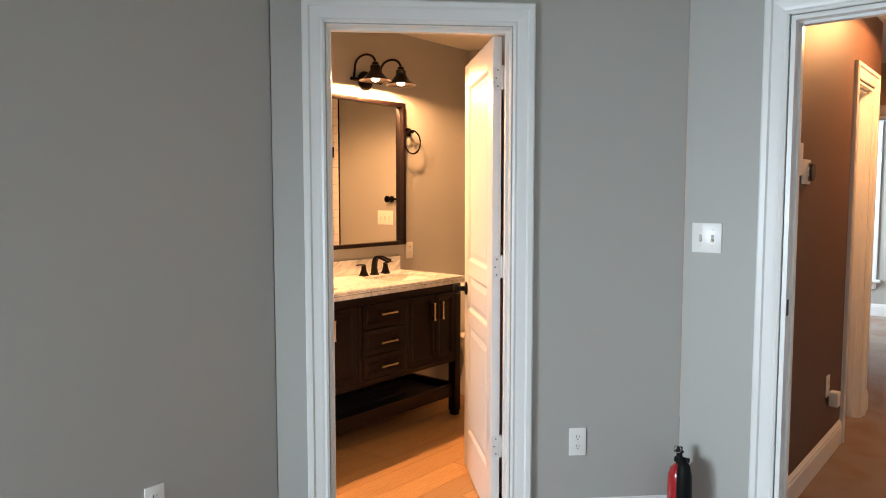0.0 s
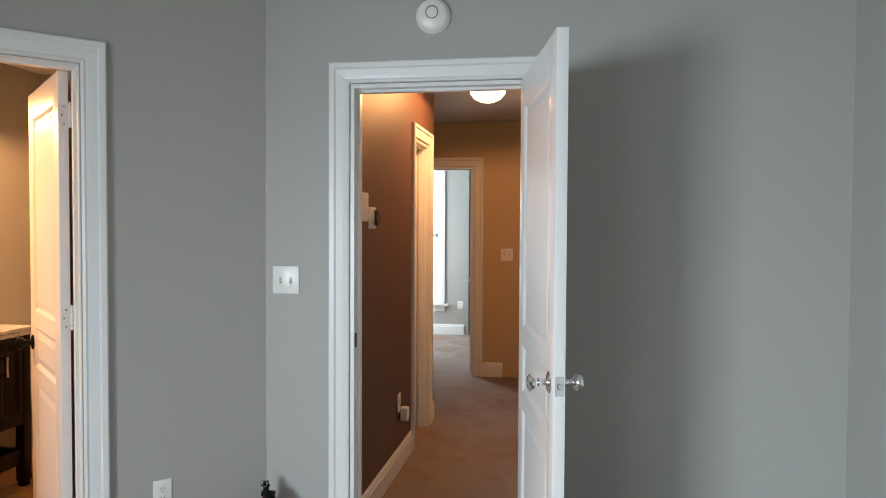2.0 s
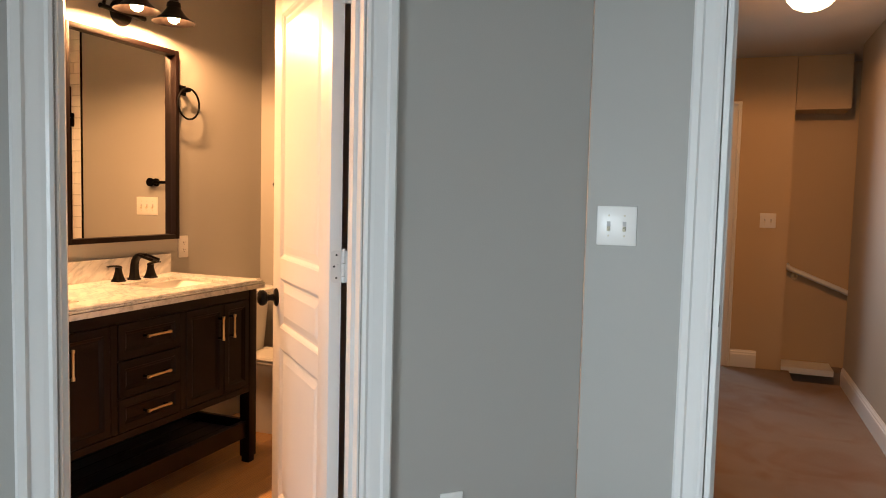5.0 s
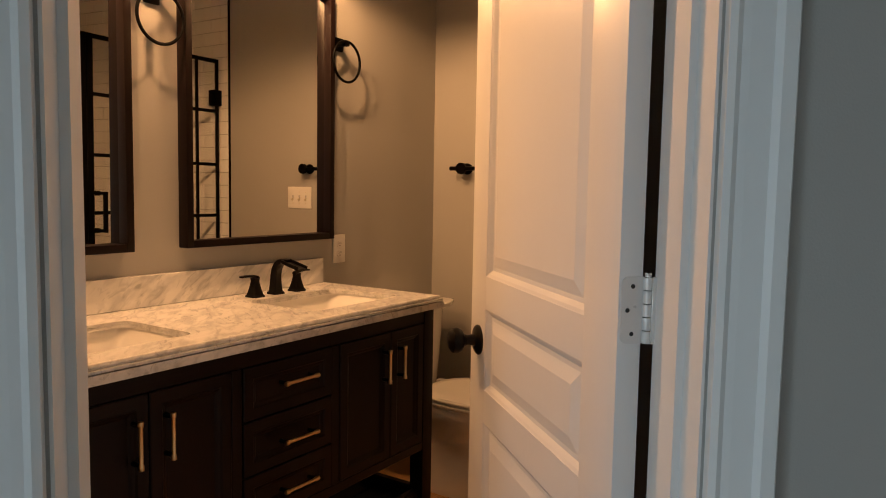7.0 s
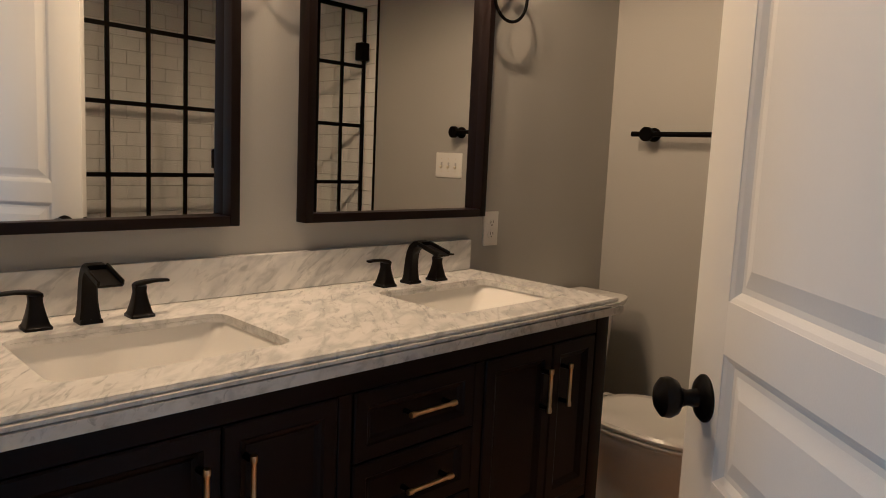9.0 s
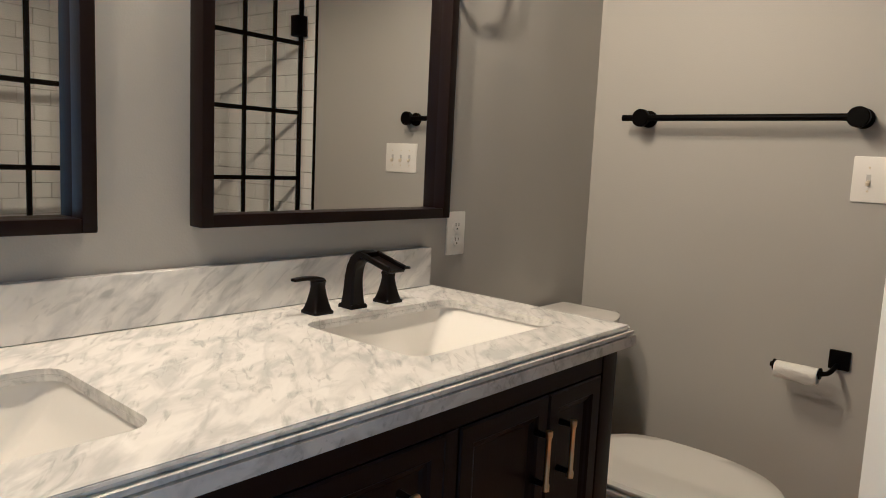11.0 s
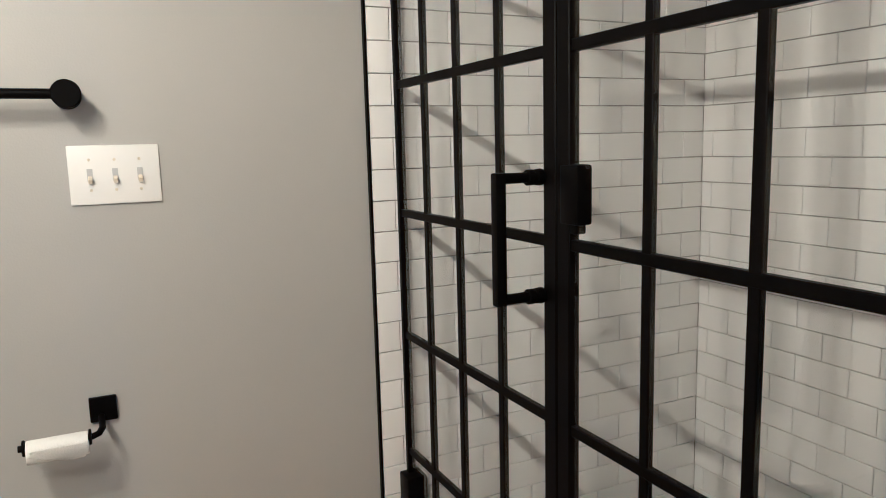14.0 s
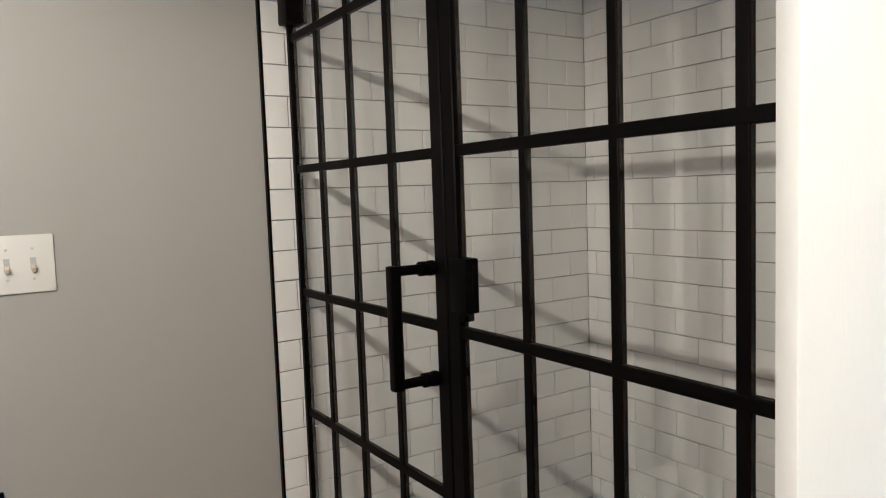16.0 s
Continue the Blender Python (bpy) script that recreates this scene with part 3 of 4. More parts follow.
switch_plate(pose(-0.940, WY, 1.230), 2, "white two-gang switch plate on the grey wall", 0.116)
outlet(ANGLED @ pose(0.885, 0, 0.403), "white duplex outlet on the diagonal grey wall")
outlet(pose(-2.18, 1.235, 0.37, 0, 0, 90), "white duplex outlet low on the grey wall")
outlet(pose(VX, 3.702, 1.016, 0, 0, 90), "white duplex outlet above the marble backsplash")
switch_plate(pose(-2.425, TY, 1.206), 3, "white three-gang switch plate below the towel bar", 0.168)
switch_plate(pose(-0.312, FY, 1.190), 2, "white two-gang switch plate at the hallway's end", 0.116)
outlet(pose(-1.13, 9.55, 0.40), "white duplex outlet in the far room")

# smoke alarm over the hall door
sa = thing("smoke_alarm", pose(-0.314, WY, 2.300), "round white smoke alarm over the door", "smoke alarm")
bm = bmesh.new()
lathe(bm, [(0.070, 0), (0.070, 0.012), (0.064, 0.016), (0.064, 0.020), (0.066, 0.022), (0.060, 0.034), (0.050, 0.040), (0.0, 0.043)], 40, m=pose(0, 0, 0, 90, 0, 0))
part("body", bm, PLASTIC, sa)
bm = bmesh.new()
lathe(bm, [(0.026, 0.0385), (0.026, 0.0425), (0.0225, 0.0425), (0.0225, 0.038)], 32, m=pose(0, 0, 0.008, 90, 0, 0))
part("test_button_ring", bm, SLOT, sa, "dark ring round the test button")
bm = bmesh.new()
lathe(bm, [(0.005, 0.036), (0.005, 0.0405), (0.0, 0.041)], 12, m=pose(0.004, 0, -0.030, 90, 0, 0))
part("indicator", bm, SLOT, sa)

# thermostat, chime panel and plug on the hall's wall
ts = thing("thermostat", pose(-0.75, 3.56, 1.50, 0, 0, 90), "round black thermostat on a white wall plate", "thermostat")
bm = bmesh.new()
box(bm, -0.075, 0.055, -0.008, 0, -0.055, 0.055, 0.004)
part("backplate", bm, PLASTIC, ts)
bm = bmesh.new()
lathe(bm, [(0.040, 0), (0.041, 0.016), (0.038, 0.022), (0.0, 0.023)], 32, m=pose(0.02, -0.008, 0.0, 90, 0, 0))
part("dial", bm, SLOT, ts, "glossy black round display")
bm = bmesh.new()
lathe(bm, [(0.0425, 0), (0.0425, 0.012), (0.041, 0.0125), (0.041, 0.0)], 32, m=pose(0.02, -0.008, 0.0, 90, 0, 0))
part("ring", bm, CHROME, ts)
al = thing("alarm_keypad", pose(-0.75, 3.36, 1.55, 0, 0, 90), "white keypad box on the hallway wall", "keypad")
bm = bmesh.new()
box(bm, -0.06, 0.06, -0.022, 0, -0.07, 0.07, 0.006)
part("case", bm, PLASTIC, al)
outlet(pose(-0.75, 4.18, 0.40, 0, 0, 90), "white duplex outlet with a plug-in below")
nl = thing("plug_in_freshener", pose(-0.75, 4.21, 0.325, 0, 0, 90), "white plug-in box on the hallway wall", "plug-in")
bm = bmesh.new()
box(bm, -0.028, 0.028, -0.055, -0.0085, -0.035, 0.045, 0.010, 3)
part("body", bm, PLASTIC, nl)

# hall ceiling lamp
hl = thing("ceiling_light", pose(-0.286, 4.761, H), "lit white schoolhouse globe on a dark ceiling mount", "ceiling light")
bm = bmesh.new()
lathe(bm, [(0.062, 0), (0.064, -0.010), (0.058, -0.030), (0.052, -0.044), (0.0, -0.044)], 32)
part("mount", bm, BRONZE, hl)
bm = bmesh.new()
lathe(bm, [(0.0, -0.046), (0.114, -0.048), (0.125, -0.054), (0.126, -0.080), (0.122, -0.080), (0.119, -0.056), (0.0, -0.052)], 40)
part("pan", bm, PLASTIC, hl, "pale metal pan holding the globe")
bm = bmesh.new()
lathe(bm, [(0.118, -0.074), (0.121, -0.095), (0.114, -0.135), (0.086, -0.168), (0.045, -0.188), (0.0, -0.193)], 36)
globe = part("globe", bm, GLOBE, hl, "glowing opal glass globe")
globe.visible_shadow = False

# handrail in the stairwell
hr = thing("handrail", pose(-0.13, 7.28, 0.80), "pale wooden handrail on the stairwell wall", "handrail")
bm = bmesh.new()
tube(bm, [(0.0, -0.02, 0.02), (0.0, -0.07, 0.005), (0.02, -0.075, -0.003), (0.9, -0.075, -0.36)], 0.021, 12)
part("rail", bm, TRIM, hr)
bm = bmesh.new()
tube(bm, [(0.06, 0, -0.07), (0.06, -0.06, -0.07), (0.06, -0.075, -0.035)], 0.007, 8)
lathe(bm, [(0.028, 0), (0.026, 0.006), (0, 0.008)], 16, m=pose(0.06, 0, -0.07, 90, 0, 0))
part("bracket", bm, GOLD, hr)

# fire extinguisher beside the hall door
fx = thing("fire_extinguisher", pose(-0.985, 2.78, 0), "red fire extinguisher with a black horn, on the carpet", "fire extinguisher")
bm = bmesh.new()
lathe(bm, [(0.040, 0.0), (0.046, 0.006), (0.046, 0.27), (0.044, 0.295), (0.036, 0.320), (0.022, 0.336), (0.014, 0.342)], 36)
part("cylinder", bm, RED, fx)
bm = bmesh.new()
lathe(bm, [(0.015, 0.338), (0.017, 0.352), (0.013, 0.368)], 20)
box(bm, -0.020, 0.036, -0.012, 0.012, 0.346, 0.366, 0.004, 2)
box(bm, -0.022, 0.014, -0.010, 0.010, 0.383, 0.392, 0.003, 1)
box(bm, -0.012, 0.008, -0.009, 0.009, 0.355, 0.408, 0.003, 1)
valve = part("valve", bm, RUBBER, fx, "black valve and handles")
bm = bmesh.new()
tube(bm, [(-0.006 + 0.014 * math.cos(a), -0.012, 0.400 + 0.014 * math.sin(a)) for a in (2 * math.pi * k / 20 for k in range(21))], 0.0015, 6, cap=False)
part("pull_ring", bm, CHROME, valve, "wire pull ring")
bm = bmesh.new()
tube(bm, [(0.010, -0.010, 0.357), (0.020, -0.026, 0.362), (0.030, -0.036, 0.345), (0.033, -0.038, 0.315), (0.034, -0.038, 0.26), (0.035, -0.038, 0.185)], 0.009, 18, radii=[0.010, 0.018, 0.024, 0.028, 0.029, 0.030])
part("horn", bm, RUBBER, fx, "black plastic discharge horn")
bm = bmesh.new()
lathe(bm, [(0.0463, 0.045), (0.0468, 0.047), (0.0468, 0.172), (0.0463, 0.174)], 36)
for v in list(bm.verts):
    if v.co.y > -0.004 or v.co.x < 0.002:
        bm.verts.remove(v)
part("label", bm, PLASTIC, fx, "pale instruction label")


# ---- vanity ----
VY0, VY1, CX0, CX1, CT = 2.085, 3.578, VX + 0.004, -2.722, 0.890
van = thing("bathroom_vanity", pose(0, 0, 0), "dark espresso wooden double vanity with an open bottom shelf", "vanity")
bm = bmesh.new()
box(bm, CX0 + 0.02, CX1 - 0.022, VY0 + 0.012, VY1 - 0.012, 0.385, 0.66, 0.002, 1)
box(bm, CX0 + 0.02, CX1 - 0.022, VY0 + 0.012, VY1 - 0.012, 0.357, 0.385, 0.002, 1)
part("case", bm, ESPRESSO, van)
for y in (VY0, VY1 - 0.055):
    for x in (CX0 + 0.01, CX1 - 0.055):
        bm = bmesh.new()
        box(bm, x, x + 0.055, y, y + 0.055, 0.03, 0.848, 0.003)
        box(bm, x + 0.006, x + 0.049, y + 0.006, y + 0.049, 0, 0.032, 0.003)
        part("leg", bm, ESPRESSO, van)
bm = bmesh.new()
box(bm, CX1 - 0.020, CX1 - 0.002, VY0 + 0.055, VY1 - 0.055, 0.802, 0.848, 0.002, 1)
box(bm, CX0 + 0.01, CX1 - 0.06, VY1 - 0.030, VY1 - 0.006, 0.357, 0.848, 0.002, 1)
box(bm, CX0 + 0.01, CX1 - 0.06, VY0 + 0.006, VY0 + 0.030, 0.357, 0.848, 0.002, 1)
box(bm, CX1 - 0.020, CX1 - 0.002, VY0 + 0.055, VY1 - 0.055, 0.353, 0.383, 0.002, 1)
for y in (2.709, 3.074):
    box(bm, CX1 - 0.020, CX1 - 0.002, y - 0.016, y + 0.016, 0.383, 0.802, 0.002, 1)
part("face_frame", bm, ESPRESSO, van)
for k in range(5):
    bm = bmesh.new()
    x = CX0 + 0.06 + k * 0.088
    box(bm, x, x + 0.083, VY0 + 0.04, VY1 - 0.04, 0.140, 0.162, 0.002, 1)
    part("shelf_slat", bm, ESPRESSO, van)
bm = bmesh.new()
box(bm, CX1 - 0.045, CX1 - 0.020, VY0 + 0.05, VY1 - 0.05, 0.125, 0.205, 0.002, 1)
box(bm, CX0 + 0.012, CX0 + 0.035, VY0 + 0.05, VY1 - 0.05, 0.125, 0.205, 0.002, 1)
for y in (VY0 + 0.012, VY1 - 0.037):
    box(bm, CX0 + 0.06, CX1 - 0.055, y, y + 0.025, 0.125, 0.205, 0.002, 1)
part("shelf_frame", bm, ESPRESSO, van)


def shaker_front(name, y0, y1, z0, z1):
    """A framed cabinet front with a recessed panel and an inner bead."""
    bm = bmesh.new()
    x0, x1, s = CX1 - 0.021, CX1 + 0.001, 0.030
    loops = []
    for inset, x in ((0.0, x0), (0.0, x1 - 0.003), (0.003, x1), (s, x1), (s + 0.004, x1 - 0.004), (s + 0.010, x1 - 0.006), (s + 0.016, x1 - 0.010)):
        loops.append([(x, y0 + inset, z0 + inset), (x, y1 - inset, z0 + inset), (x, y1 - inset, z1 - inset), (x, y0 + inset, z1 - inset)])
    loft(bm, loops)
    return part(name, bm, ESPRESSO, van, smooth=False)


def bar_pull(parent, y, z, length, upright):
    bm = bmesh.new()
    d = (0, 0, 1) if upright else (0, 1, 0)
    ends = [Vector((CX1, y, z)) + Vector(d) * s * length / 2 for s in (-1, 1)]
    a, b = ends[0] + Vector((0.028, 0, 0)), ends[1] + Vector((0.028, 0, 0))
    ds = [0, 0.06, 0.10, 0.13, 0.87, 0.90, 0.94, 1]
    tube(bm, [a.lerp(b, k) for k in ds], 0.005, 12, radii=[0.0062, 0.0066, 0.0062, 0.0046, 0.0046, 0.0062, 0.0066, 0.0062])
    bar = part("pull", bm, GOLD, parent, "brushed gold bar pull")
    for s in (-1, 1):
        bm = bmesh.new()
        p = Vector((CX1, y, z)) + Vector(d) * s * (length / 2 - 0.010)
        tube(bm, [p, p + Vector((0.027, 0, 0))], 0.0045, 10, radii=[0.0065, 0.0045])
        part("post", bm, BRONZE, bar, "dark metal post")


for y0, y1, hy in ((2.146, 2.4605, 2.422), (2.4635, 2.690, 2.503), (3.092, 3.3335, 3.297), (3.3365, 3.518, 3.376)):
    bar_pull(shaker_front("door", y0, y1, 0.385, 0.800), hy, 0.697, 0.108, True)
for z0, z1, hz in ((0.660, 0.800, 0.740), (0.515, 0.657, 0.580), (0.385, 0.512, 0.445)):
    bar_pull(shaker_front("drawer", 2.7285, 3.0555, z0, z1), 2.908, hz, 0.126, False)

# marble top with two cut-outs and a stepped edge
SINKS = ((-2.967, 2.447), (-2.967, 3.292))
top = thing("marble_countertop", pose(0, 0, 0), "white grey-veined marble countertop with a stepped edge", "countertop")


def slab(bm, x0, x1, y0, y1, z0, z1, holes):
    """A slab with rounded rectangular holes."""
    edges = []
    loops = [[(x0, y0, z0), (x1, y0, z0), (x1, y1, z0), (x0, y1, z0)]] + [rounded(cx, cy, hx, hy, 0.035, z0) for cx, cy, hx, hy in holes]
    for lp in loops:
        vs = [bm.verts.new(p) for p in lp]
        edges += [bm.edges.new((vs[k], vs[(k + 1) % len(vs)])) for k in range(len(vs))]
    fs = [f for f in bmesh.ops.triangle_fill(bm, edges=edges, use_beauty=True)["geom"] if isinstance(f, bmesh.types.BMFace)]
    ext = bmesh.ops.extrude_face_region(bm, geom=fs)
    bmesh.ops.translate(bm, vec=(0, 0, z1 - z0), verts=[g for g in ext["geom"] if isinstance(g, bmesh.types.BMVert)])


bm = bmesh.new()
HOLES = [(cx + 0.002, cy + 0.002, 0.150, 0.210) for cx, cy in SINKS]
SEATS = [(cx, cy, 0.168, 0.228) for cx, cy in SINKS]
TX0, TX1, TY0, TY1 = VX + 0.003, -2.703, 2.050, 3.615
slab(bm, TX0, TX1 - 0.012, TY0 + 0.012, TY1 - 0.012, CT - 0.0085, CT, HOLES)
part("slab", bm, TOPMARBLE, top, smooth=False)
bm = bmesh.new()
slab(bm, TX0, TX1 - 0.014, TY0 + 0.014, TY1 - 0.014, CT - 0.0110, CT - 0.0090, HOLES)
slab(bm, TX0, TX1 - 0.003, TY0 + 0.003, TY1 - 0.003, CT - 0.0180, CT - 0.0112, HOLES)
part("groove", bm, TOPMARBLE, top, smooth=False)
bm = bmesh.new()
slab(bm, TX0 + 0.002, TX1 - 0.022, TY0 + 0.022, TY1 - 0.022, CT - 0.0412, CT - 0.0050, SEATS)
part("core", bm, TOPMARBLE, top, smooth=False)
bm = bmesh.new()
slab(bm, TX0, TX1, TY0, TY1, CT - 0.0415, CT - 0.0205, SEATS)
part("apron", bm, TOPMARBLE, top, "lower step of the marble edge", smooth=False)
bm = bmesh.new()
prof = [(0.0, CT - 0.0083), (0.0015, CT - 0.0045), (0.0, CT - 0.0015), (-0.004, CT - 0.0003), (-0.013, CT + 0.0004), (-0.013, CT - 0.0083)]
loft(bm, [[(TX1 - 0.011 + a, TY0 + 0.013, z) for a, z in prof], [(TX1 - 0.011 + a, TY1 - 0.013, z) for a, z in prof]])
loft(bm, [[(TX0, TY1 - 0.011 + a, z) for a, z in prof], [(TX1 - 0.012, TY1 - 0.011 + a, z) for a, z in prof]])
part("edge", bm, TOPMARBLE, top, "rounded marble edge")
bm = bmesh.new()
box(bm, VX + 0.003, VX + 0.024, TY0 + 0.005, 3.590, CT + 0.001, CT + 0.097, 0.002)
tagged(link("backsplash", bm, MARBLE), "white grey-veined marble backsplash against the wall", "backsplash")


def basin(cx, cy):
    s = thing("undermount_sink", pose(cx, cy, CT), "white rectangular porcelain undermount sink in marble", "sink", "sinks in the vanity")
    bm = bmesh.new()
    z0 = -0.0190
    loft(bm, [rounded(0, 0, hx, hy, r, z) for hx, hy, r, z in ((0.166, 0.226, 0.04, z0), (0.166, 0.226, 0.04, z0 - 0.012), (0.15, 0.20, 0.05, z0 - 0.14), (0.06, 0.07, 0.03, z0 - 0.155))])
    loft(bm, [rounded(0, 0, hx, hy, r, z) for hx, hy, r, z in ((0.1655, 0.2255, 0.04, z0 + 0.0003), (0.157, 0.217, 0.032, z0), (0.154, 0.211, 0.028, z0 - 0.008), (0.145, 0.180, 0.022, z0 - 0.050), (0.134, 0.132, 0.020, z0 - 0.100), (0.124, 0.102, 0.022, z0 - 0.126), (0.09, 0.075, 0.03, z0 - 0.137), (0.03, 0.03, 0.028, z0 - 0.142))])
    for f in [f for f in bm.faces if len(f.verts) > 6 and f.calc_center_median().z > z0 - 0.004]:
        bm.faces.remove(f)
    part("bowl", bm, PORCELAIN, s)
    bm = bmesh.new()
    lathe(bm, [(0.027, z0 - 0.142), (0.027, z0 - 0.138), (0.020, z0 - 0.137), (0.018, z0 - 0.140), (0.0, z0 - 0.139)], 24)
    part("drain", bm, BRONZE, s)
    return s


for cx, cy in SINKS:
    basin(cx, cy)


def faucet(y):
    """Widespread waterfall faucet: a tapered square spout and two lever handles."""
    f = thing("widespread_faucet", pose(-3.172, y, CT), "oil-rubbed bronze waterfall faucet on the marble top", "faucet", "faucets on the vanity")
    bm = bmesh.new()
    lathe(bm, [(0.030, 0), (0.030, 0.006), (0.027, 0.009)], 4, m=pose(0, 0, 0, 0, 0, 45))
    path = [(0, 0.008, 0.025, 0.022), (0.0, 0.03, 0.0215, 0.0198), (0.0, 0.055, 0.0192, 0.0184), (0.001, 0.08, 0.0183, 0.0175), (0.005, 0.104, 0.0180, 0.0164), (0.013, 0.124, 0.0182, 0.0148), (0.026, 0.137, 0.0190, 0.0125), (0.042, 0.1425, 0.0204, 0.0102), (0.055, 0.1405, 0.0212, 0.0085)]
    loops = []
    for i, (x, z, hw, ht) in enumerate(path):
        hw, ht, z = hw * 0.82, ht * 0.86, z * 0.82
        a = path[max(0, i - 1)]
        b = path[min(len(path) - 1, i + 1)]
        d = Vector((b[0] - a[0], 0, 0.82 * (b[1] - a[1]))).normalized()
        n = Vector((d.z, 0, -d.x))
        c = Vector((x, 0, z))
        loops.append([tuple(c + n * p[0] * ht + Vector((0, 1, 0)) * p[1] * hw) for p in ((1, 0.75), (0.75, 1), (-0.75, 1), (-1, 0.75), (-1, -0.75), (-0.75, -1), (0.75, -1), (1, -0.75))])
    loft(bm, loops)
    part("spout", bm, BRONZE, f)
    bm = bmesh.new()
    m = pose(0.046, 0, 0.1185, 0, 14, 0)
    box(bm, 0, 0.085, -0.022, 0.022, -0.008, -0.003, 0.001, 1, m=m)
    box(bm, 0, 0.085, -0.024, -0.019, -0.006, 0.006, 0.0015, 1, m=m)
    box(bm, 0, 0.085, 0.019, 0.024, -0.006, 0.006, 0.0015, 1, m=m)
    part("waterfall_lip", bm, BRONZE, f, "open trough of the spout")
    for s in (-1, 1):
        bm = bmesh.new()
        y0 = 0.004 + s * 0.097
        sec = ((0.029, 0.0), (0.029, 0.005), (0.0255, 0.008), (0.0235, 0.013), (0.0195, 0.026), (0.0162, 0.040), (0.0140, 0.053), (0.0148, 0.064))
        loft(bm, [[(px, y0 + py, z) for px, py, _ in rounded(0, 0, 0.84 * h, 0.84 * h, 0.005, 0, 3)] for h, z in sec])
        arch = ((-0.012, 0.064, 0.0105, 0.0035), (-0.007, 0.0675, 0.011, 0.0042), (0.005, 0.0700, 0.0107, 0.0044), (0.020, 0.0715, 0.0098, 0.0040), (0.036, 0.0725, 0.0092, 0.0034), (0.050, 0.0720, 0.0092, 0.0032), (0.060, 0.0712, 0.0084, 0.0028))
        loft(bm, [[(px, y0 + s * v, z + pz) for px, pz, _ in rounded(0, 0, hw, ht, min(hw, ht) * 0.8, 0, 3)] for v, z, hw, ht in arch])
        part("handle", bm, BRONZE, f)
    return f


faucet(2.408)
faucet(3.262)

# ---- mirrors, rings and lights over the vanity ----
MZ0, MZ1, MW, MD = 1.062, 2.006, 0.676, 0.047


def framed_mirror(y0, turn, lean, depth):
    g = thing("framed_mirror", pose(VX, y0, MZ0), "tall mirror in a deep dark brown wooden frame", "mirror", "mirrors over the vanity")
    h = MZ1 - MZ0
    f = 0.024
    for n, sp in (("stile", (0, f, 0, h)), ("stile", (MW - f, MW, 0, h)), ("rail", (f, MW - f, 0, f)), ("rail", (f, MW - f, h - f, h))):
        bm = bmesh.new()
        e = 0.0 if n == "stile" else 0.001
        box(bm, 0.002, MD - e, sp[0] - (0.0 if n == "stile" else 0.0005), sp[1] + (0.0 if n == "stile" else 0.0005), sp[2], sp[3], 0.003, 2)
        part(n, bm, ESPRESSO, g)
    bm = bmesh.new()
    box(bm, -0.003, 0.003, -MW / 2 + f - 0.002, MW / 2 - f + 0.002, f - 0.004, h - f + 0.004, m=pose(depth, MW / 2, h / 2, 0, lean, turn) @ Matrix.Translation((0, 0, -h / 2)))
    part("mirror_glass", bm, MIRROR, g, "clear silvered glass", smooth=False)
    return g


framed_mirror(2.950, 1.0, 0.0, 0.014)
framed_mirror(2.092, 3.0, 0.4, 0.024)


def towel_ring(y):
    r = thing("towel_ring", pose(VX, y, 1.823), "black metal towel ring on the wall", "towel ring", "towel rings beside the mirrors")
    bm = bmesh.new()
    box(bm, 0, 0.010, -0.026, 0.026, -0.026, 0.026, 0.003)
    box(bm, 0.008, 0.055, -0.011, 0.011, -0.010, 0.010, 0.003)
    part("mount", bm, BLACK, r)
    bm = bmesh.new()
    pts = [(0.050, 0.078 * math.sin(a), -0.070 + 0.078 * math.cos(a)) for a in (2 * math.pi * k / 40 for k in range(41))]
    tube(bm, pts, 0.0052, 10, cap=False)
    part("ring", bm, BLACK, r)
    return r


towel_ring(3.690)
towel_ring(2.862)


def vanity_light(ya, yb):
    """Two barn shades on goosenecks from a wall bar."""
    mid = (ya + yb) / 2
    v = thing("vanity_light", pose(VX, mid, 2.118), "oil-rubbed bronze two-shade vanity light, lit", "wall light", "lights over the mirrors")
    bm = bmesh.new()
    lathe(bm, [(0.062, 0), (0.060, 0.012), (0.045, 0.020), (0, 0.022)], 28, m=pose(0, 0, 0, 0, 90, 0))
    tube(bm, [(0.018, ya - mid - 0.02, 0), (0.018, yb - mid + 0.02, 0)], 0.011, 12)
    part("backplate", bm, BRONZE, v)
    for y in (ya - mid, yb - mid):
        bm = bmesh.new()
        pts = [(0.018, y, 0.0), (0.030, y, 0.055)] + [(0.121 - 0.089 * math.cos(a), y, 0.075 + 0.060 * math.sin(a)) for a in (radians(k) for k in range(0, 181, 20))] + [(0.210, y, 0.060)]
        tube(bm, pts, 0.0075, 10)
        arm = part("arm", bm, BRONZE, v)
        bm = bmesh.new()
        lathe(bm, [(0.012, 0.082), (0.020, 0.078), (0.022, 0.062), (0.030, 0.058), (0.033, 0.040), (0.030, 0.036), (0.038, 0.022), (0.054, 0.002), (0.076, -0.018), (0.096, -0.028), (0.098, -0.032), (0.094, -0.031), (0.074, -0.021), (0.052, -0.001), (0.035, 0.018), (0.026, 0.030)], 36, at=(0.210, y, 0))
        part("shade", bm, BRONZE, v, "flared barn shade")
        bm = bmesh.new()
        lathe(bm, [(0.012, 0.034), (0.016, 0.024), (0.026, 0.012), (0.030, -0.006), (0.024, -0.026), (0.012, -0.036), (0.0, -0.038)], 20, at=(0.210, y, 0))
        b = part("bulb", bm, BULB, v, "glowing bulb")
        b.visible_shadow = False
    return v


for pair in SHADES:
    vanity_light(*pair)

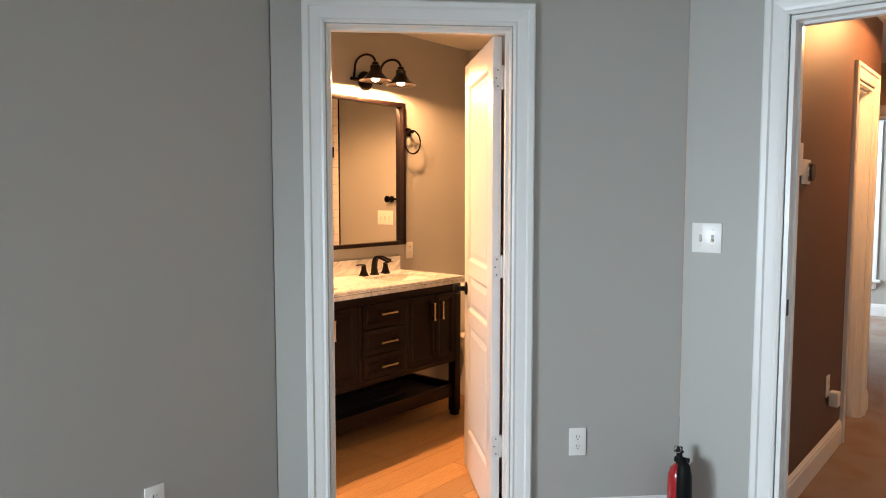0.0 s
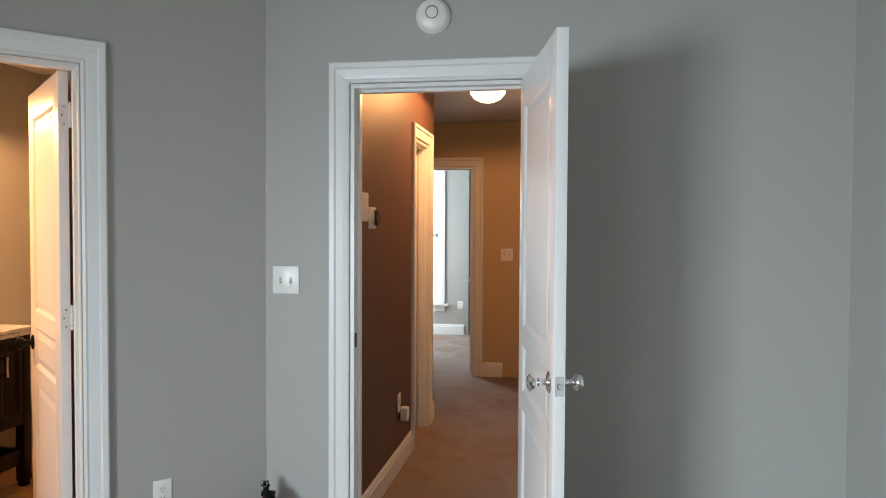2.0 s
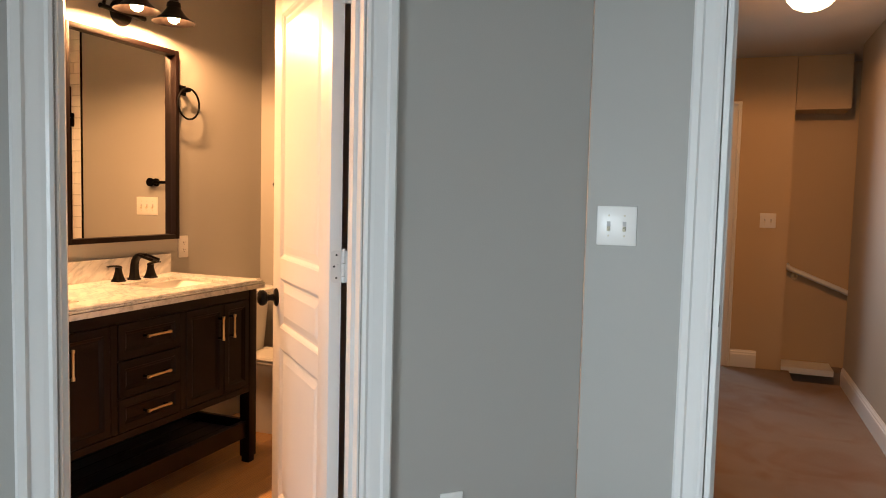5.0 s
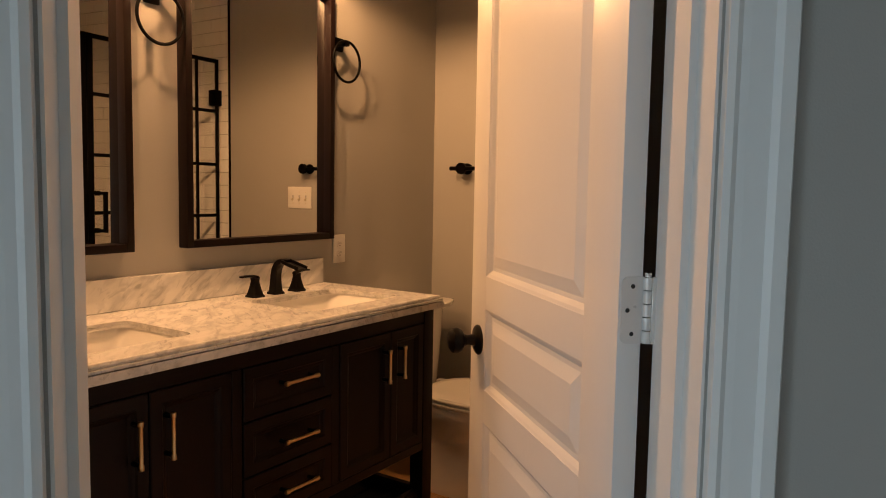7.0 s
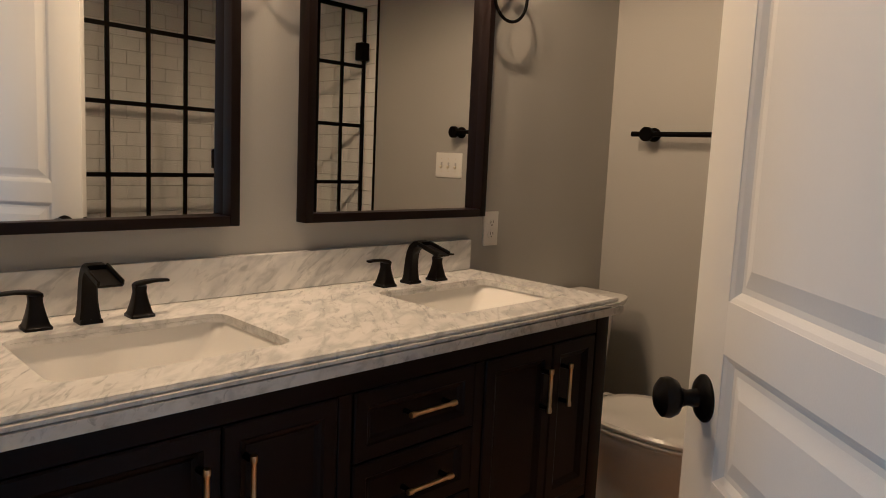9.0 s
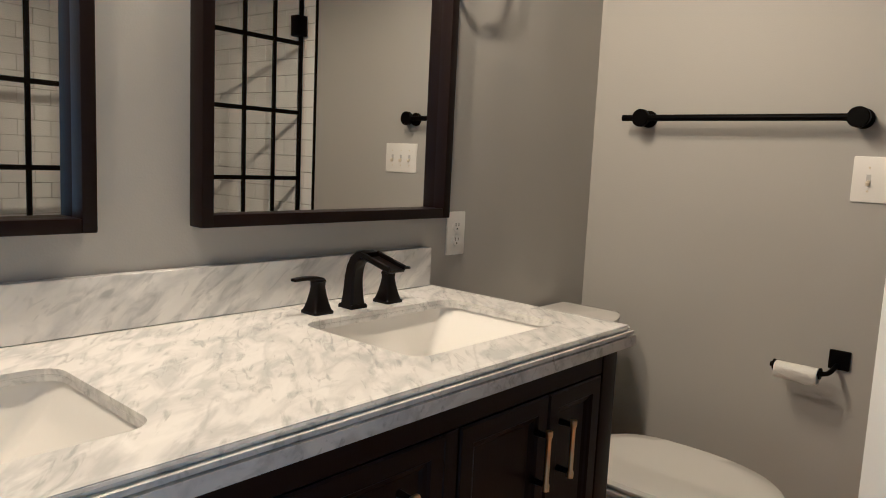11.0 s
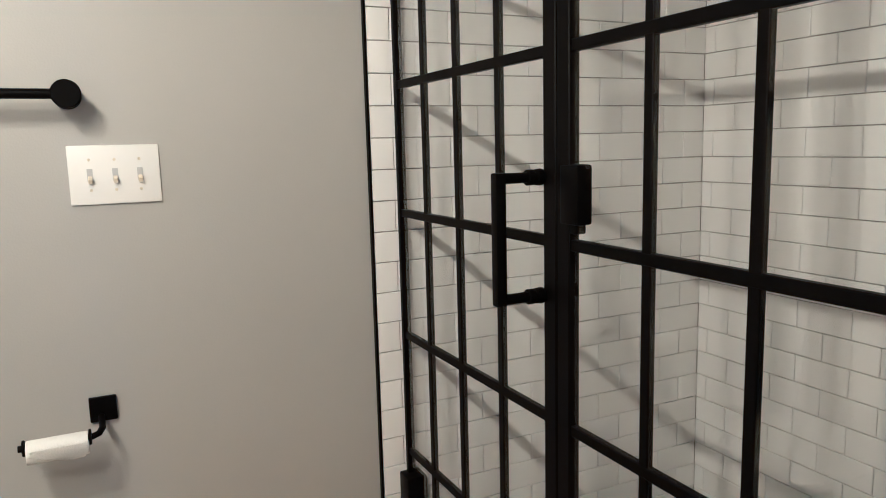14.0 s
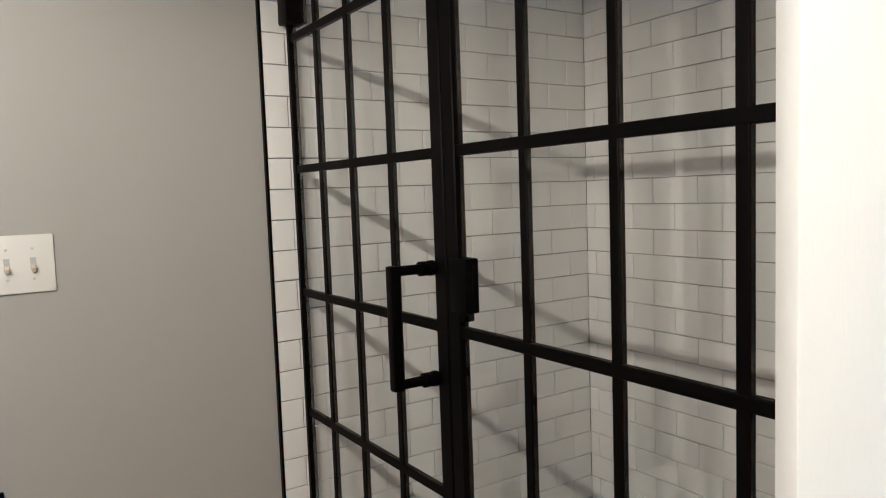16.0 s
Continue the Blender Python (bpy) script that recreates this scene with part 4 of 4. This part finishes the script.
# ---- towel bar, paper holder ----
tb = thing("towel_bar", pose(0, TY, 1.360), "matte black towel bar on the wall", "towel bar")
bm = bmesh.new()
tube(bm, [(-3.146, -0.058, 0), (-2.484, -0.058, 0)], 0.0095, 16)
part("bar", bm, BLACK, tb)
for x in (-3.086, -2.498):
    bm = bmesh.new()
    lathe(bm, [(0.026, 0), (0.026, 0.008), (0.024, 0.010), (0.011, 0.011), (0.011, 0.048), (0.024, 0.049), (0.0265, 0.051), (0.0265, 0.066), (0.024, 0.068), (0, 0.068)], 28, m=pose(x, 0, 0, 90, 0, 0))
    part("post", bm, BLACK, tb)

tp = thing("paper_holder", pose(-2.488, TY, 0.727), "matte black toilet paper holder with a nearly empty roll", "paper holder")
bm = bmesh.new()
box(bm, -0.026, 0.026, -0.010, 0, -0.026, 0.026, 0.003)
part("plate", bm, BLACK, tp)
bm = bmesh.new()
tube(bm, [(-0.004, -0.008, -0.014), (-0.004, -0.064, -0.020), (-0.010, -0.074, -0.026), (-0.022, -0.078, -0.029), (-0.150, -0.078, -0.029)], 0.0065, 12)
part("arm", bm, BLACK, tp)
for x in (-0.0265, -0.1405):
    bm = bmesh.new()
    lathe(bm, [(0.0145, -0.0025), (0.0155, -0.0015), (0.0155, 0.0015), (0.0145, 0.0025)], 20, m=pose(x, -0.078, -0.029, 0, 90, 0))
    part("end_cap", bm, BLACK, tp)
roll = thing("toilet_paper_roll", pose(-2.5715, TY - 0.078, 0.698), "thin white toilet paper roll with a torn loose sheet", "toilet paper")
bm = bmesh.new()
lathe(bm, [(0.0185, -0.053), (0.0220, -0.053), (0.0228, -0.049), (0.0228, 0.049), (0.0220, 0.053), (0.0185, 0.053), (0.0185, -0.053)], 28, m=pose(0, 0, -0.010, 0, 90, 0))
part("roll", bm, PAPER, roll)
bm = bmesh.new()
rows = []
for u, tear in ((-0.050, 0.30), (-0.028, 0.62), (0.000, 0.95), (0.026, 1.60), (0.046, 1.20), (0.051, 0.70)):
    row = []
    for k in range(6):
        a = radians(200) - tear * k / 5
        lift = 0.0236 + 0.004 * (k / 5) ** 2
        row.append(bm.verts.new((u, lift * math.cos(a), -0.010 + lift * math.sin(a) * -1)))
    rows.append(row)
for p, q in zip(rows, rows[1:]):
    for k in range(5):
        bm.faces.new((p[k], p[k + 1], q[k + 1], q[k]))
bmesh.ops.solidify(bm, geom=bm.faces[:], thickness=0.0006)
part("loose_sheet", bm, PAPER, roll)


# ---- toilet ----
wc = thing("toilet", pose(VX, 4.035, 0), "white porcelain two-piece toilet with its lid closed", "toilet")


def egg(cx, length, half, z, n=40, flat=0.0):
    """An egg-shaped loop pointing along +x."""
    out = []
    for k in range(n):
        a = 2 * math.pi * k / n
        c, s = math.cos(a), math.sin(a)
        rx = length * (0.56 if c > 0 else 0.44 - flat)
        p = abs(c) ** (0.85 if c > 0 else 0.65) * (1 if c > 0 else -1)
        out.append((cx + rx * p, half * (abs(s) ** 0.92) * (1 if s > 0 else -1), z))
    return out




def tank_loop(inset, z, n=18):
    """A tank outline: straight back, bowed front, rounded front corners."""
    half = 0.238 - inset
    out = [(0.014, half, z), (0.014, -half, z)]
    for k in range(n + 1):
        u = -1 + 2 * k / n
        out.append((0.258 - inset - 0.060 * abs(u) ** 2.6, half * u * (1 - 0.02 * (1 - abs(u))), z))
    return out


bm = bmesh.new()
loft(bm, [tank_loop(i, z) for i, z in ((0.062, 0.37), (0.054, 0.40), (0.040, 0.62), (0.036, 0.745))])
part("tank", bm, PORCELAIN, wc)
bm = bmesh.new()
loft(bm, [tank_loop(i, z) for i, z in ((0.010, 0.7455), (0.002, 0.749), (0.0, 0.756), (0.001, 0.764), (0.008, 0.7685), (0.040, 0.7710))])
part("tank_lid", bm, PORCELAIN, wc)
bm = bmesh.new()
loft(bm, [egg(0.36, 0.36, 0.110, 0.0), egg(0.36, 0.38, 0.115, 0.03), egg(0.38, 0.34, 0.098, 0.14), egg(0.42, 0.38, 0.120, 0.24), egg(0.455, 0.47, 0.165, 0.33), egg(0.462, 0.50, 0.182, 0.375), egg(0.462, 0.50, 0.182, 0.392)])
box(bm, 0.03, 0.26, -0.135, 0.135, 0.30, 0.385, 0.02, 3)
part("bowl", bm, PORCELAIN, wc)
bm = bmesh.new()
loft(bm, [egg(0.478, 0.515, 0.186, 0.3935), egg(0.478, 0.525, 0.190, 0.399), egg(0.478, 0.525, 0.190, 0.405), egg(0.478, 0.515, 0.186, 0.4095)])
part("seat", bm, SEAT, wc)
bm = bmesh.new()
loft(bm, [egg(0.479, 0.520, 0.188, 0.4125), egg(0.479, 0.530, 0.192, 0.418), egg(0.479, 0.530, 0.192, 0.424), egg(0.479, 0.510, 0.184, 0.432), egg(0.47, 0.40, 0.14, 0.436)])
for y in (-0.075, 0.075):
    box(bm, 0.225, 0.265, y - 0.018, y + 0.018, 0.393, 0.430, 0.006, 2)
part("seat_lid", bm, SEAT, wc)
bm = bmesh.new()
tube(bm, [(0.235, -0.16, 0.67), (0.255, -0.16, 0.67)], 0.010, 12)
box(bm, 0.250, 0.260, -0.165, -0.10, 0.662, 0.676, 0.004, 2)
part("flush_lever", bm, CHROME, wc, "chrome flush lever")

# ---- shower ----
GZ0, GZ1 = 0.115, 1.985
structure("shower_curb", TILE, [(GX - 0.055, GX + 0.055, SY, TY - 0.022, -0.05, 0.112)], "white tiled shower curb", bevel=0.004)
structure("shower_floor", GROUT, [(GX + 0.055, SX, 3.02, TY - 0.022, -0.1, 0.02), (GX + 0.055, -1.39, SY, 3.02, -0.1, 0.02)], "grey tiled shower floor")
BARS = (0.212, 0.506, 0.799, 1.0925, 1.386, 1.690)
sd = thing("shower_door", pose(GX, 0, 0), "black gridded clear glass shower door with a bar handle", "shower door")
sp = thing("shower_panel", pose(GX, 0, 0), "fixed clear glass shower panel with a black grid", "shower panel")


def grid_panel(parent, y0, y1, mullions, left, right):
    bm = bmesh.new()
    box(bm, -0.004, 0.004, y0 + 0.004, y1 - 0.004, GZ0 + 0.006, GZ1 - 0.004)
    g = part("glass", bm, GLASS, parent, "clear glass pane", smooth=False)
    g.visible_shadow = False
    for a, b, n in ((y0, y0 + left, "stile"), (y1 - right, y1, "stile")):
        bm = bmesh.new()
        box(bm, -0.010, 0.010, a, b, GZ0, GZ1, 0.002, 1)
        part(n, bm, BLACK, parent)
    for z0, z1 in ((GZ0, GZ0 + 0.028), (GZ1 - 0.022, GZ1)):
        bm = bmesh.new()
        box(bm, -0.0095, 0.0095, y0 + left - 0.0005, y1 - right + 0.0005, z0 + 0.0005, z1 - 0.0005, 0.002, 1)
        part("rail", bm, BLACK, parent)
    for y in mullions:
        bm = bmesh.new()
        box(bm, -0.0058, 0.0058, y - 0.0085, y + 0.0085, GZ0 + 0.02, GZ1 - 0.02, 0.0015, 1)
        part("mullion", bm, BLACK, parent)
    for z in BARS:
        bm = bmesh.new()
        box(bm, -0.0062, 0.0062, y0 + 0.006, y1 - 0.006, z - 0.009, z + 0.009, 0.0015, 1)
        part("glazing_bar", bm, BLACK, parent)


grid_panel(sd, 3.702, 4.346, (3.885, 4.046, 4.197), 0.034, 0.014)
grid_panel(sp, SY + 0.004, 3.699, (2.988, 3.161, 3.334, 3.505), 0.020, 0.032)
bm = bmesh.new()
for z in (1.005, 1.194):
    tube(bm, [(-0.010, 3.736, z), (-0.090, 3.736, z)], 0.0085, 14)
    lathe(bm, [(0.0125, 0), (0.0135, 0.004), (0.0125, 0.012), (0.009, 0.013)], 16, m=pose(-0.012, 3.736, z, 0, -90, 0))
    lathe(bm, [(0.0125, 0), (0.0125, 0.010), (0.009, 0.011)], 16, m=pose(-0.030, 3.736, z, 0, -90, 0))
box(bm, -0.100, -0.082, 3.727, 3.745, 0.996, 1.203, 0.003)
part("handle", bm, BLACK, sd, "matte black square pull bar")
for z in (0.405, 1.765):
    bm = bmesh.new()
    box(bm, -0.026, 0.026, 4.300, 4.354, z - 0.045, z + 0.045, 0.005)
    part("hinge", bm, BLACK, sd, "black wall-mounted glass hinge")
bm = bmesh.new()
box(bm, -0.012, 0.016, 3.644, 3.690, 1.124, 1.214, 0.005)
box(bm, -0.008, 0.012, 3.654, 3.690, 1.110, 1.132, 0.003)
part("clamp", bm, BLACK, sp, "black glass clamp")

# edge trim strip of the tile
bm = bmesh.new()
box(bm, -1.888, -1.883, TY - 0.013, TY + 0.002, 0.0, 2.38)
tagged(link("tile_edge_trim", bm, BLACK), "black metal edge strip where tile meets paint", "", "", "structure")

# tiled walls: backing, then one piece a tile
TW, TH, GAP = 0.1505, 0.0735, 0.0022
back = structure("wall_shower_back", GROUT, [(SX, SX + 0.05, WY + T, TY + 0.06, 0, H)], "white subway tile wall with grey grout")
north = structure("wall_shower_north", GROUT, [(-1.883, SX, TY - 0.006, TY + T, 0, H)], "white subway tile wall with grey grout")
south = structure("wall_shower_south", TILE, [(GX - 0.03, -1.30, SY - 0.02, SY, 0, H)], "white tile wall")
tile_mesh = {}


def tile_data(w, h):
    key = (round(w, 4), round(h, 4))
    if key not in tile_mesh:
        bm = bmesh.new()
        d = 0.0065
        loops = [[(-w / 2 + i, -y, -h / 2 + i), (w / 2 - i, -y, -h / 2 + i), (w / 2 - i, -y, h / 2 - i), (-w / 2 + i, -y, h / 2 - i)] for i, y in ((0, 0), (0, d - 0.0012), (0.0012, d))]
        rings = [[bm.verts.new(p) for p in lp] for lp in loops]
        for a, b in zip(rings, rings[1:]):
            for k in range(4):
                bm.faces.new((a[k], a[(k + 1) % 4], b[(k + 1) % 4], b[k]))
        bm.faces.new(rings[-1])
        bmesh.ops.recalc_face_normals(bm, faces=bm.faces)
        me = bpy.data.meshes.new("tile")
        bm.to_mesh(me)
        bm.free()
        me.materials.append(TILE)
        tile_mesh[key] = me
    return tile_mesh[key]


def tile_wall(parent, m, length, z0, z1, shift):
    """Running-bond tiles; m: x along the wall, -y towards the room."""
    rng = random.Random(7)
    rows = int((z1 - z0) / TH)
    for r in range(rows):
        x = -((shift + (r % 2) * 0.5) % 1.0) * TW
        while x < length - 0.004:
            a, b = max(x, 0), min(x + TW, length)
            if b - a > 0.012:
                ob = new("tile", tile_data(b - a - GAP, TH - GAP))
                ob.parent = parent
                ob.matrix_world = m @ pose((a + b) / 2, 0.0005 * rng.random(), z0 + (r + 0.5) * TH, 0.35 * (rng.random() - 0.5), 0, 0.35 * (rng.random() - 0.5))
            x += TW


tile_wall(north, pose(-1.8825, TY - 0.006, 0), SX + 1.882, 0.0175, 2.45, 0.62)
tile_wall(back, pose(SX, TY - 0.014, 0, 0, 0, -90), TY - 0.014 - WY - T, 0.0175, 2.45, 0.75)


# ---- bathroom planks ----
def plank_data(w, ln, slant=False):
    bm = bmesh.new()
    box(bm, -w / 2, w / 2, 0, ln, -0.009, 0, 0.0012, 1)
    if slant:
        for v in bm.verts:
            if v.co.y < 0.01:
                v.co.y = min(v.co.y + v.co.x + w / 2, ln - 0.002)
    me = bpy.data.meshes.new("plank")
    bm.to_mesh(me)
    bm.free()
    me.materials.append(PLANK)
    return me


rng = random.Random(3)
PW = 0.148
edges = [VX + c * PW for c in range(10)] + [GX - 0.056] + [VX + c * PW for c in range(10, 15)]
for x0, x1 in zip(edges, edges[1:]):
    slant = x0 + 4.0 > 1.80
    y, last = (x0 + 4.0 if slant else 1.845), (TY - 0.005 if x1 < GX - 0.05 else SY - T)
    first = True
    while y < last - 0.02:
        ln = (0.35 + 0.85 * rng.random()) if first else 1.22
        ln = min(ln, last - y)
        ob = new("plank", plank_data(x1 - x0 - 0.0014, ln - 0.0014, first and slant))
        ob.parent = bath_floor
        ob.location = ((x0 + x1) / 2, y, 0)
        y, first = y + ln, False

# ---- far room ----
wf = thing("far_window", pose(-1.43, 9.55, 0.42), "white double-hung window with its sill and casing", "window", "", "structure")
bm = bmesh.new()
box(bm, -0.95, -0.86, -0.02, 0, 0.0, 1.85, 0.003)
box(bm, 0.0, 0.09, -0.02, 0, 0.0, 1.85, 0.003)
box(bm, -0.95, 0.09, -0.022, 0, 1.85, 1.94, 0.003)
part("casing", bm, TRIM, wf)
bm = bmesh.new()
box(bm, -1.0, 0.14, -0.06, 0, -0.035, 0.0, 0.004)
box(bm, -0.95, 0.09, -0.018, 0, -0.11, -0.036, 0.003)
part("sill", bm, TRIM, wf)
bm = bmesh.new()
for z in (0.0, 0.90, 1.80):
    box(bm, -0.86, 0.0, -0.012, 0, z, z + 0.05, 0.002)
for x in (-0.86, -0.04):
    box(bm, x, x + 0.04, -0.012, 0, 0.05, 1.80, 0.002)
part("sash", bm, TRIM, wf)
bm = bmesh.new()
box(bm, -0.82, -0.04, -0.006, -0.003, 0.05, 0.90)
box(bm, -0.82, -0.04, -0.006, -0.003, 0.95, 1.80)
part("pane", bm, glow_material("bright_window_sky", (0.88, 0.95, 1.0), 2.2), wf, "bright daylight in the panes")
fan = thing("ceiling_fan", pose(-0.95, 8.35, H), "dark ceiling fan at rest in the far room", "ceiling fan")
bm = bmesh.new()
lathe(bm, [(0.06, 0), (0.05, -0.05), (0.014, -0.06), (0.014, -0.16), (0.09, -0.17), (0.11, -0.21), (0.09, -0.25), (0.03, -0.27), (0, -0.27)], 28)
part("motor", bm, BRONZE, fan)
for k in range(5):
    bm = bmesh.new()
    box(bm, 0.10, 0.62, -0.06, 0.06, -0.215, -0.207, 0.003, 1, m=pose(0, 0, 0, 8, 0, 72 * k + 12))
    part("blade", bm, ESPRESSO, fan)
